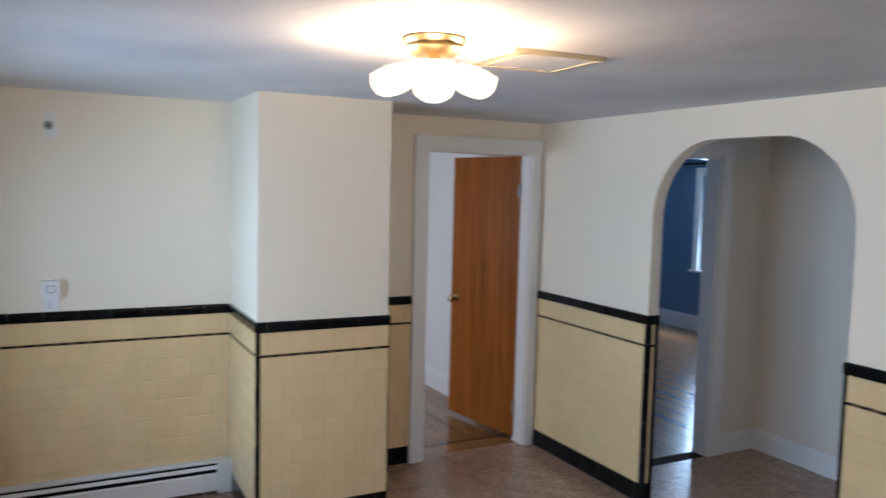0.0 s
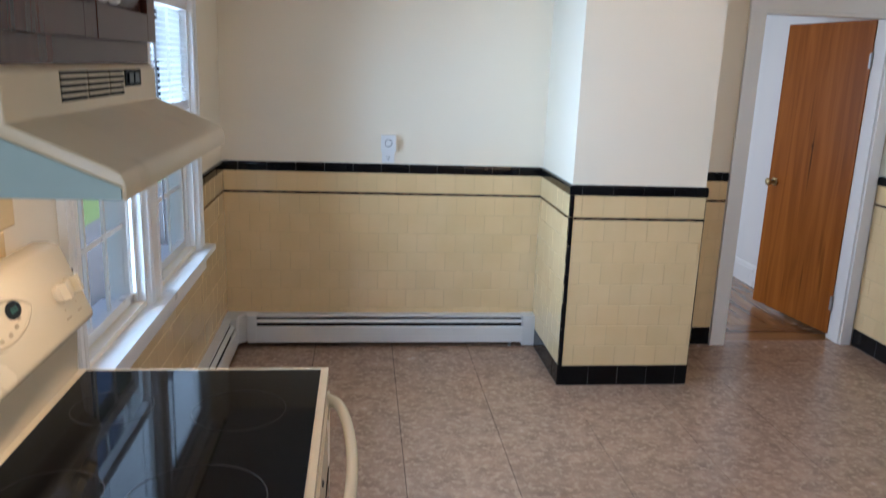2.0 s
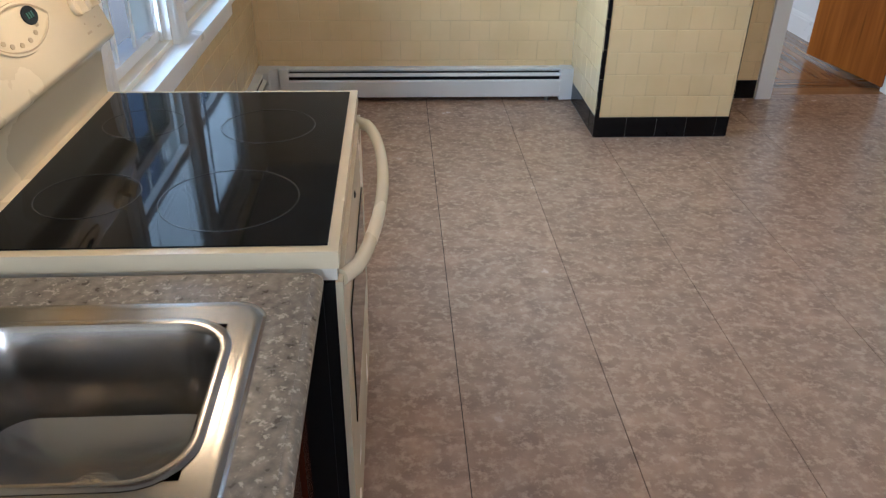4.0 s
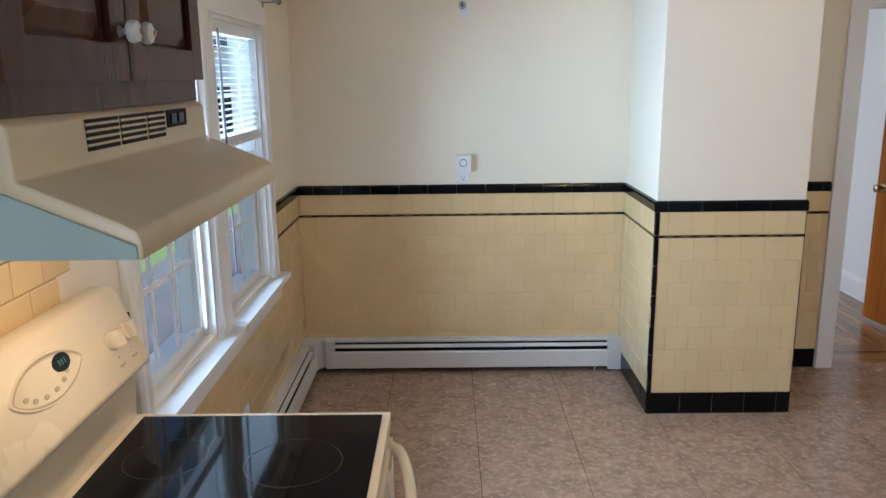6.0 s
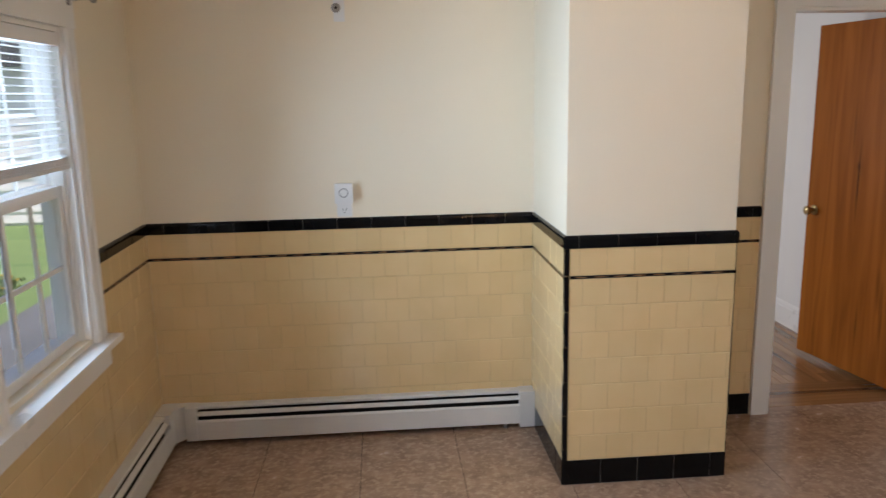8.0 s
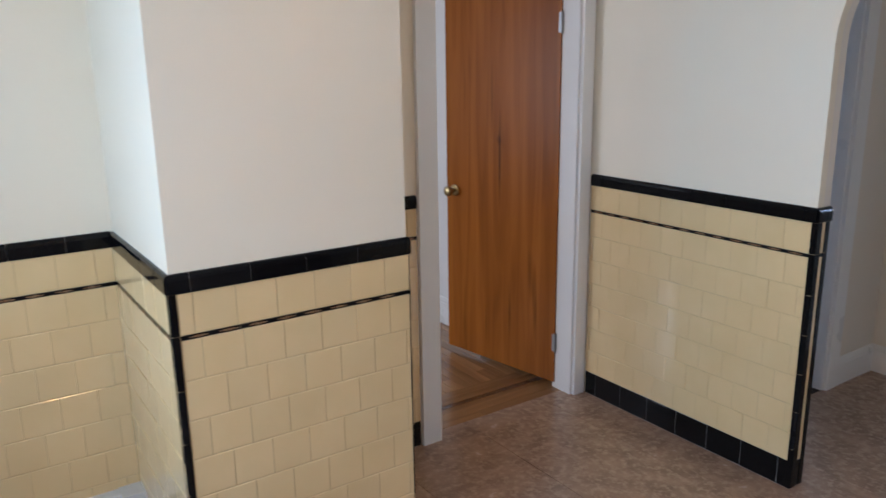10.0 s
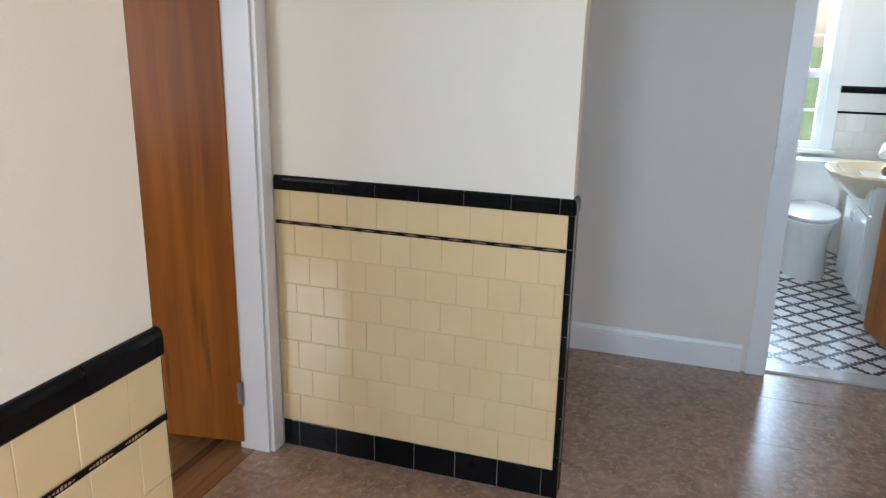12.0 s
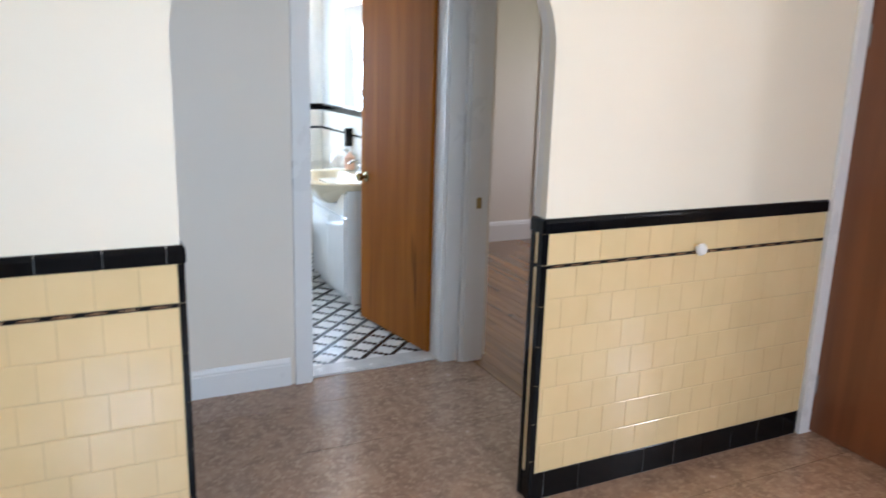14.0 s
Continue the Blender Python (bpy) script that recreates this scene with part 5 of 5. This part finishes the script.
bw = thing("window_2", pose(0, 0, 0), "white bathroom window above the toilet", "window")
bw["kind"] = "structure"
part("casing", rounded(boxes((6.178, 6.2, -1.820, -1.725, 0.80, 2.05), (6.178, 6.2, -1.135, -1.040, 0.80, 2.05), (6.178, 6.2, -1.725, -1.135, 1.95, 2.05)), 0.003, 1), M["trim"], bw)
part("window_sill", rounded(boxes((6.14, 6.25, -1.840, -1.032, 0.772, 0.799)), 0.006), M["trim"], bw)
for nm, z0, z1, x in (("lower_sash", 0.80, 1.38, 6.225), ("upper_sash", 1.35, 1.95, 6.26)):
    fr = part(nm, boxes((x, x + 0.03, -1.729, -1.680, z0, z1), (x, x + 0.03, -1.180, -1.131, z0, z1), (x, x + 0.03, -1.680, -1.180, z0, z0 + 0.05), (x, x + 0.03, -1.680, -1.180, z1 - 0.045, z1)), M["trim"], bw)
    part("muntin", boxes((x + 0.005, x + 0.025, -1.439, -1.421, z0 + 0.05, z1 - 0.045), (x + 0.006, x + 0.024, -1.680, -1.180, (z0 + z1) / 2 - 0.009, (z0 + z1) / 2 + 0.009)), M["trim"], fr)
    g = part("pane", boxes((x + 0.013, x + 0.017, -1.680, -1.180, z0 + 0.05, z1 - 0.045)), M["glass"], fr)
    g.visible_shadow = False
bwin = thing("window_3", pose(0, 0, 0), "white double-hung window in the blue room", "window")
bwin["kind"] = "structure"
part("casing", rounded(boxes((6.526, 6.55, 2.46, 2.555, 0.80, 2.12), (6.526, 6.55, 3.445, 3.54, 0.80, 2.12), (6.526, 6.55, 2.555, 3.445, 2.03, 2.12)), 0.003, 1), M["trim"], bwin)
part("window_sill", rounded(boxes((6.49, 6.60, 2.44, 3.56, 0.77, 0.799)), 0.006), M["trim"], bwin)
for nm, z0, z1, x in (("lower_sash", 0.80, 1.45, 6.575), ("upper_sash", 1.42, 2.03, 6.61)):
    fr = part(nm, boxes((x, x + 0.03, 2.551, 2.60, z0, z1), (x, x + 0.03, 3.40, 3.449, z0, z1), (x, x + 0.03, 2.60, 3.40, z0, z0 + 0.06), (x, x + 0.03, 2.60, 3.40, z1 - 0.05, z1)), M["trim"], bwin)
    g = part("pane", boxes((x + 0.013, x + 0.017, 2.60, 3.40, z0 + 0.06, z1 - 0.05)), M["glass"], fr)
    g.visible_shadow = False
br = thing("curtain_rod", pose(6.47, 0, 2.17), "black curtain rod in the blue room", "curtain rod")
part("rod", tube([(0, 2.3, 0), (0, 3.75, 0)], 0.012, 8), M["dark"], br)
for y in (2.4, 3.65):
    part("bracket", boxes((0.0, 0.08, y - 0.008, y + 0.008, -0.006, 0.006)), M["dark"], br)
# a door casing on the far wall of the side room
fd = thing("door_4", pose(0, 0, 0), "white closed door in the side room", "door")
part("casing", rounded(boxes((6.066, 6.09, -4.33, -4.25, 0, 2.05)), 0.003, 1), M["trim"], fd)
part("leaf", rounded(boxes((6.07, 6.09, -5.05, -4.332, 0.01, 2.04)), 0.003, 1), M["trim"], fd)
part("door_knob", lathe([(0.02, 0), (0.012, -0.02), (0.026, -0.04), (0.02, -0.06), (0, -0.064)], 16, (6.069, -4.40, 0.90), "x"), M["brass"], fd, "brass knob", smooth=True)

# ---------------------------------------------------------------- outside
GZ = -0.55
gr = bmesh.new()
rad = 400
vs = [gr.verts.new((x, y, GZ)) for x, y in ((-rad, -rad), (rad, -rad), (rad, rad), (-rad, rad))]
gr.faces.new(vs)
tagged(part("ground", gr, M["lawn"]), "mown green lawn round the house", "lawn", kind="structure")
tagged(part("path", boxes((-4.6, -2.3, -12, 20, GZ + 0.004, GZ + 0.03)), M["asphalt"]), "grey asphalt path beside the house", "path", kind="structure")
rng = random.Random(5)


def leaf_cloud(n, rx, ry, rz, size):
    """Many small leaves in an uneven mass."""
    verts, faces = [], []
    for _ in range(n):
        a, b, r = rng.uniform(0, 6.283), math.asin(rng.uniform(-0.3, 1)), rng.uniform(0.55, 1.0)
        wob = 1 + 0.25 * math.sin(3 * a + 5 * b)
        c = Vector((rx * r * wob * math.cos(a) * math.cos(b), ry * r * wob * math.sin(a) * math.cos(b), rz * (0.4 + 0.6 * r * math.sin(b))))
        q = Euler((rng.uniform(0, 6.3), rng.uniform(0, 6.3), rng.uniform(0, 6.3))).to_matrix()
        s = size * rng.uniform(0.6, 1.3)
        k = len(verts)
        verts += [c + q @ Vector(p) for p in ((-s, 0, 0), (0, -s * 0.45, s * 0.1), (s, 0, 0), (0, s * 0.45, s * 0.1))]
        faces.append((k, k + 1, k + 2, k + 3))
    me = bpy.data.meshes.new("leaves")
    me.from_pydata([tuple(v) for v in verts], [], faces)
    return me


for i in range(7):
    x, y = -5.0 - rng.uniform(0, 0.5), 0.4 + i * 0.95
    sh = thing("shrub", pose(x, y, GZ, 0, 0, rng.uniform(0, 360)), "low green garden shrub with yellow flowers by the driveway", "shrub", "shrubs by the driveway")
    me = leaf_cloud(420, 0.34, 0.34, 0.24, 0.040)
    me.materials.append(M["leaf"])
    ob = new("foliage", me)
    ob.parent = sh
    me = leaf_cloud(40, 0.35, 0.35, 0.26, 0.028)
    me.materials.append(M["petal"])
    ob = new("flowers", me)
    ob.parent = sh
    part("stem", lathe([(0.03, 0), (0.02, 0.14), (0.0, 0.16)], 8), M["bark"], sh)
house = thing("neighbour_house", pose(-13.5, 9, GZ), "pale blue clapboard house with a grey roof across the lawn", "house")
part("wall", boxes((-4, 4, -5, 9, 0, 5.4)), M["siding"], house)
part("roof", prism([(-4.5, 5.3), (4.5, 5.3), (0, 8.2)], "y", -5.4, 9.4), M["roofing"], house)
for z in (1.1, 3.6):
    for y in (-3.5, -0.5, 2.5, 5.5):
        wn = part("window", boxes((4.0, 4.06, y - 0.6, y + 0.6, z, z + 1.4)), M["trim"], house)
        part("pane", boxes((4.061, 4.07, y - 0.5, y - 0.03, z + 0.1, z + 1.3), (4.061, 4.07, y + 0.03, y + 0.5, z + 0.1, z + 1.3)), M["cooktop"], wn)
for k in range(26):
    part("clapboard", prism([(4.0, 0.1 + k * 0.2), (4.03, 0.1 + k * 0.2), (4.005, 0.3 + k * 0.2), (4.0, 0.3 + k * 0.2)], "y", -5, 9), M["siding"], house)

garage = thing("garage", pose(-6.2, 11.5, GZ), "white clapboard garage with a grey roof behind the house", "garage")
part("wall", boxes((-3.5, 3.2, 0.02, 6, 0, 2.9)), M["white_siding"], garage)
part("roof", prism([(-3.9, 2.85), (3.6, 2.85), (-0.15, 5.0)], "y", -0.4, 6.4), M["roofing"], garage)
for k in range(14):
    part("clapboard", prism([(0.02, 0.05 + k * 0.2), (-0.02, 0.05 + k * 0.2), (0.012, 0.25 + k * 0.2), (0.02, 0.25 + k * 0.2)], "x", -3.5, 3.2), M["white_siding"], garage)
gwin = part("window", boxes((0.6, 1.7, -0.05, 0.0, 1.1, 2.2)), M["trim"], garage)
part("pane", boxes((0.7, 1.6, -0.06, -0.051, 1.2, 2.1)), M["cooktop"], gwin)


# ---------------------------------------------------------------- tile pieces
MESHES = {}


def tile_mesh(w, h, kind):
    """A glazed tile lying in the x-z plane, face towards -y, with eased edges; the origin is its lower left corner."""
    key = (round(w, 3), round(h, 3), kind)
    if key not in MESHES:
        t, e, d = 0.0085, 0.0030, 0.0016
        bm = bmesh.new()
        rings = [[bm.verts.new(p) for p in ((i * 0.3, -y, i), (w - i * 0.3, -y, i), (w - i * 0.3, -y, h - i), (i * 0.3, -y, h - i))] for i, y in ((0, 0.0), (0, t - d), (e, t))]
        for a, b in zip(rings, rings[1:]):
            for k in range(4):
                bm.faces.new((a[k], a[(k + 1) % 4], b[(k + 1) % 4], b[k]))
        bm.faces.new(rings[-1])
        bmesh.ops.recalc_face_normals(bm, faces=bm.faces)
        MESHES[key] = mesh_of("tile", bm, M[kind])
    return MESHES[key]


def cap_mesh(w, kind="black_tile", h=0.0525):
    key = ("cap", round(w, 3), kind, h)
    if key not in MESHES:
        o = [(0, 0), (-0.0125, 0), (-0.0145, 0.003), (-0.0145, h - 0.016), (-0.012, h - 0.007), (-0.006, h - 0.0015), (0.0, h)]
        MESHES[key] = mesh_of("cap_tile", prism(o, "x", 0, w), M[kind])
    return MESHES[key]


def lay(parent, m, length, grout_name="grout_bed", z_low=0.0, joint=0.0012, shift=0.0, base=True, yellow="yellow_tile", rows=7, z_top=None, skip=None, corner_left=0.0, corner_right=0.0):
    """Wainscot on a wall: m puts local x along the wall, z up and -y out of it, with y = 0 on the wall's face (8 mm behind the tile faces)."""
    rr = random.Random(int(length * 1000) + int(shift * 100))

    def put(me, name, x, z):
        ob = new(name, me)
        ob.parent = parent
        ob.matrix_basis = m @ pose(x, rr.uniform(-0.0004, 0.0004), z, rr.uniform(-0.45, 0.45), 0, rr.uniform(-0.4, 0.4))

    def course(z, h, pitch, off, kind, name, lo, hi):
        x = lo - off
        while x < hi - 0.004:
            a, b = max(x, lo), min(x + pitch, hi)
            if b - a > 0.006 and not (skip and skip((a + b) / 2, z + h / 2)):
                if kind == "cap":
                    put(cap_mesh(b - a - 0.0022), name, a + 0.0011, z)
                else:
                    put(tile_mesh(b - a - (0.002 if kind == "black_tile" else joint), h - joint, kind), name, a + joint / 2, z + joint / 2)
            x += pitch
    lo, hi = corner_left, length - corner_right
    if base:
        course(0.002, P - 0.002, 0.1625, 0.05 + shift * 0.3, "black_tile", "base_tile", 0.0, length)
    z = P
    for r in range(rows):
        course(z, P, P, (0.5 * P if r % 2 else 0.0) + shift * P + 0.02, yellow, "tile", lo, hi)
        z += P
    zs = z
    z += 0.0140
    course(z, P, P, 0.3 * P + shift * P, yellow, "tile", lo, hi)
    z += P
    course(z, 0.0525, 0.1625, 0.07 + shift * 0.1, "cap", "cap_tile", 0.0, length)
    # liner strip with small painted marks
    if not (skip and skip(length / 2, zs)):
        bm = bmesh.new()
        x = lo
        while x < hi - 0.01:
            box(bm, x + 0.0008, min(x + 0.16, hi) - 0.0008, -0.0092, 0.0, zs + 0.0008, zs + 0.0132)
            x += 0.16
        ln = part("liner_strip", bm, M["black_tile"], parent, "narrow black liner with rust coloured marks")
        ln.matrix_basis = m
        bm = bmesh.new()
        x = lo + 0.02
        while x < hi - 0.06:
            for k in range(7):
                w = 0.0035 - 0.0008 * abs(k - 3)
                xx = x + k * 0.0078
                box(bm, xx, xx + 0.0052, -0.0096, -0.0090, zs + 0.007 - w, zs + 0.007 + w)
            x += 0.082
        mk = part("liner_marks", bm, M["motif"], ln)
        mk.matrix_basis = pose(0, 0, 0)
    g = part(grout_name, boxes((0.0, length, -0.0064, 0.0, 0.001, zs + 0.014 + P + 0.002)), M["grout"], parent)
    g.matrix_basis = m
    gc = part(grout_name, boxes((0.013, length - 0.013, -0.0112, 0.0, zs + 0.014 + P + 0.0025, H - 0.010)), M["grey_grout"], parent)
    gc.matrix_basis = m
    if base:
        g = part(grout_name, boxes((0.0, length, -0.0066, 0.0, 0.001, P)), M["grey_grout"], parent)
        g.matrix_basis = m @ pose(0, -0.0003, 0)


def corner_strip(parent, x, y, sx, sy, w=0.024, d=0.024):
    """Black bullnose up a tiled corner, in lengths; (x, y) is the corner of the tile faces, sx and sy point into the wall."""
    for k in range(7):
        z0, z1 = (0.004 if k == 0 else 0.016 + k * 0.1525), min(0.016 + (k + 1) * 0.1525 - 0.002, H - 0.054)
        if z1 - z0 < 0.02:
            continue
        e = 0.0022
        r = 0.008
        o = [(x - e * sx + w * sx, y - e * sy), (x - e * sx + r * sx, y - e * sy), (x - e * sx + r * 0.3 * sx, y - e * sy + r * 0.3 * sy), (x - e * sx, y - e * sy + r * sy), (x - e * sx, y - e * sy + d * sy),
             (x + 0.009 * sx, y - e * sy + d * sy), (x + 0.009 * sx, y + 0.009 * sy), (x - e * sx + w * sx, y + 0.009 * sy)]
        part("corner_tile", prism(o, "z", z0, z1), M["black_tile"], parent)


T = 0.008
north_m = pose(XL, YB + T, 0)
lay(wall_north, north_m, -XL, shift=0.1, corner_right=0.0, base=True)
lay(chimney, pose(0.0, T, 0), 0.725, shift=0.35, corner_left=0.022, corner_right=0.0)
lay(chimney, pose(T, YB, 0, 0, 0, -90), YB, shift=0.2, corner_right=0.0)
lay(chimney, pose(0.725 - T, 0, 0, 0, 0, 90), YD, shift=0.6)
corner_strip(chimney, 0.0, 0.0, 1, 1, 0.022, 0.012)
corner_strip(chimney, 0.725, 0.0, -1, 1, 0.006, 0.022)
lay(wall_door, pose(0.725, YD + T, 0), DX0 - 0.091 - 0.725, shift=0.5)
lay(wall_east, pose(XR + T, YD - 0.02, 0, 0, 0, -90), YD - 0.02 - AY0, shift=0.15, corner_right=0.019)
lay(wall_east, pose(XR + T, AY1, 0, 0, 0, -90), AY1 - (D3A + 0.083), shift=0.7, corner_left=0.019)
# reveals of the arch
lay(wall_hall_west, pose(XR, AY0 + T, 0), AT, shift=0.4, corner_right=0.03, corner_left=0.03)
lay(wall_hall_west, pose(XR + AT, AY1 - T, 0, 0, 0, 180), AT, shift=0.4, corner_right=0.03, corner_left=0.03)
for yy, s in ((AY0, 1), (AY1, -1)):
    corner_strip(wall_east, XR, yy, 1, s, 0.034, 0.020)
    corner_strip(wall_hall_west, XR + AT, yy, -1, s, 0.030, 0.012)
# under and beside the windows
lay(wall_west, pose(XL - T, YB, 0, 0, 0, -90) @ Matrix.Translation((0, 0, 0)) @ Matrix.Diagonal((1, -1, 1, 1)), YB - 0.006, shift=0.3)
lay(wall_west, pose(XL - T, -1.703, 0, 0, 0, -90) @ Matrix.Diagonal((1, -1, 1, 1)), 0.25, shift=0.9)


def under_window():
    rr = random.Random(9)
    m = pose(XL - T, -0.006 + 0.006, 0, 0, 0, -90) @ Matrix.Diagonal((1, -1, 1, 1))
    length = 1.703
    for r in range(-1, 5):
        z = P * (r + 1)
        kind, pitch = ("black_tile", 0.16) if r < 0 else ("yellow_tile", P)
        top_z = min(z + P, WIN_Z0 - 0.136)
        x = -(0.5 * P if r % 2 else 0.03)
        while x < length:
            a, b = max(x, 0), min(x + pitch, length)
            if b - a > 0.006 and top_z - z > 0.01:
                ob = new("tile", tile_mesh(b - a - 0.0012, top_z - z - 0.0012, kind))
                ob.parent = wall_west
                ob.matrix_basis = m @ pose(a + 0.0011, rr.uniform(-0.0004, 0.0004), z + 0.0011)
            x += pitch
    g = part("grout_bed", boxes((0, length, -0.0062, 0, 0.001, WIN_Z0 - 0.136)), M["grout"], wall_west)
    g.matrix_basis = m


under_window()
# tiled splash behind the range
for r in range(9):
    z = 0.90 + r * P * 0.66
    for k in range(7):
        a = -2.70 + k * 0.1145 - (0.057 if r % 2 else 0)
        if a < -2.71 or a + 0.1145 > -1.915 or z + P * 0.66 > 1.51:
            continue
        ob = new("tile", tile_mesh(0.1125, P * 0.66 - 0.002, "yellow_tile"))
        ob.parent = wall_west
        ob.matrix_basis = pose(XL - T, a + 0.1135, z, 0, 0, -90) @ Matrix.Diagonal((1, -1, 1, 1))

# bathroom wainscot: ivory field with black cap and liner
def bath_lay(parent, m, length):
    x = 0.0
    for r in range(8):
        z = 0.135 * r
        x = -(0.0675 if r % 2 else 0)
        while x < length:
            a, b = max(x, 0), min(x + 0.135, length)
            if b - a > 0.01:
                ob = new("tile", tile_mesh(b - a - 0.001, 0.134, "bath_white"))
                ob.parent = parent
                ob.matrix_basis = m @ pose(a + 0.001, 0, z + 0.001)
            x += 0.135
    part("liner_strip", boxes((0, length, -0.010, 0, 1.081, 1.097)), M["black_tile"], parent).matrix_basis = m
    part("field", boxes((0, length, -0.0085, 0, 1.098, 1.232)), M["bath_white"], parent).matrix_basis = m
    part("cap", prism([(0, 1.234), (-0.013, 1.234), (-0.014, 1.270), (-0.006, 1.283), (0, 1.285)], "x", 0, length), M["black_tile"], parent).matrix_basis = m


bath_lay(wall_bath_east, pose(6.2, -1.822, 0, 0, 0, -90), 0.358)
bath_lay(wall_bath_south, pose(6.19, -2.18, 0, 0, 0, 180), 2.5)
for k in range(7):
    for r in range(6):
        ob = new("tile", tile_mesh(0.129, 0.127, "bath_white"))
        ob.parent = wall_bath_east
        ob.matrix_basis = pose(6.2, -0.86 - k * 0.13, 0.001 + r * 0.128, 0, 0, -90)


# ---------------------------------------------------------------- floor pieces
def slab_mesh(w, d, kind, top=0.0, bottom=-0.0035, e=0.0012):
    key = ("slab", round(w, 3), round(d, 3), kind)
    if key not in MESHES:
        bm = bmesh.new()
        rings = [[bm.verts.new(p) for p in ((i, i, z), (w - i, i, z), (w - i, d - i, z), (i, d - i, z))] for i, z in ((0, bottom), (0, top - e * 0.6), (e, top))]
        for a, b in zip(rings, rings[1:]):
            for k in range(4):
                bm.faces.new((a[k], a[(k + 1) % 4], b[(k + 1) % 4], b[k]))
        bm.faces.new(rings[-1])
        bmesh.ops.recalc_face_normals(bm, faces=bm.faces)
        MESHES[key] = mesh_of("floor_piece", bm, M[kind])
    return MESHES[key]


S = 0.457
seams_x = sorted(-0.868 + S * k for k in range(-3, 11))
seams_y = sorted(-0.36 + S * k for k in range(-11, 4))
for x in seams_x:
    for y in seams_y:
        x0, x1, y0, y1 = max(x, XL), min(x + S, HX + 0.03), max(y, YS), min(y + S, 0.68)
        if x1 - x0 < 0.02 or y1 - y0 < 0.02:
            continue
        if x0 > XR + 0.14:      # hall only
            y0, y1 = max(y0, HS - 0.06), min(y1, HN)
            if y1 - y0 < 0.02:
                continue
        ob = new("floor_tile", slab_mesh(x1 - x0 - 0.0026, y1 - y0 - 0.0002, "vinyl", e=0.0004))
        ob.parent = floor
        ob.matrix_basis = pose(x0 + 0.0013, y0 + 0.0001, random.uniform(-0.0002, 0.0002))


def planks(parent, x0, x1, y0, y1, along, w=0.057, seed=1, kinds=("oak_x", "oak_y")):
    rr = random.Random(seed)
    lo, hi, a0, a1 = (x0, x1, y0, y1) if along == "x" else (y0, y1, x0, x1)
    c = a0
    while c < a1 - 0.005:
        ww = min(w, a1 - c)
        p = lo - rr.uniform(0, 0.8)
        while p < hi:
            q = p + rr.choice((0.7, 0.9, 1.2))
            s, e = max(p, lo), min(q, hi)
            if e - s > 0.02:
                if along == "x":
                    ob = new("plank", slab_mesh(e - s - 0.0012, ww - 0.0012, kinds[0]))
                    ob.matrix_basis = pose(s, c, 0)
                else:
                    ob = new("plank", slab_mesh(ww - 0.0012, e - s - 0.0012, kinds[1]))
                    ob.matrix_basis = pose(c, s, 0)
                ob.parent = parent
            p = q
        c += w


# north room: border of strips along the doorway wall with a dark feature strip, then the field
planks(wood_floor_north, 0.9, 2.12, 0.684, 0.838, "x", seed=2)
planks(wood_floor_north, 0.9, 2.12, 0.838, 0.876, "x", w=0.038, seed=3, kinds=("walnut_x", "oak_y"))
planks(wood_floor_north, 0.9, 2.12, 0.876, 0.99, "x", seed=4)
planks(wood_floor_north, 0.9, 2.12, 0.99, 2.7, "y", seed=5)
planks(wood_floor_blue, 2.34, 4.2, 0.03, 3.0, "y", w=0.075, seed=6)
planks(wood_floor_blue, 4.2, 6.53, 0.8, 4.5, "y", w=0.11, seed=8)
planks(wood_floor_side, 2.24, 6.08, -5.19, HS - 0.062, "x", w=0.075, seed=7)
planks(wood_floor_north, XL + 0.01, 0.9, 0.99, 4.58, "y", w=0.11, seed=12)
planks(wood_floor_north, 0.9, 2.18, 2.7, 4.58, "y", w=0.11, seed=13)
planks(wood_floor_north, XL + 0.01, 0.9, 0.684, 0.99, "x", w=0.133, seed=14)
planks(wood_floor_blue, 2.34, 4.2, 3.0, 4.58, "y", w=0.11, seed=15)
planks(wood_floor_blue, 4.2, 6.53, HN + 0.005, 0.8, "y", w=0.11, seed=16)

# lattice of small black mosaic pieces on the bathroom floor
bm = bmesh.new()
step = 0.0228
nx, ny = int((6.2 - HX - 0.17) / step), int((2.18 - 0.85) / step)
for i in range(nx):
    for j in range(ny):
        x, y = HX + 0.17 + i * step, -2.175 + j * step
        if (i + j) % 8 == 0 or (i - j) % 8 == 0:
            box(bm, x - 0.004, x + step + 0.004, y - 0.004, y + step + 0.004, 0.0, 0.0012)
tagged(part("mosaic", bm, M["mosaic_black"], bath_floor), kind="stuff")
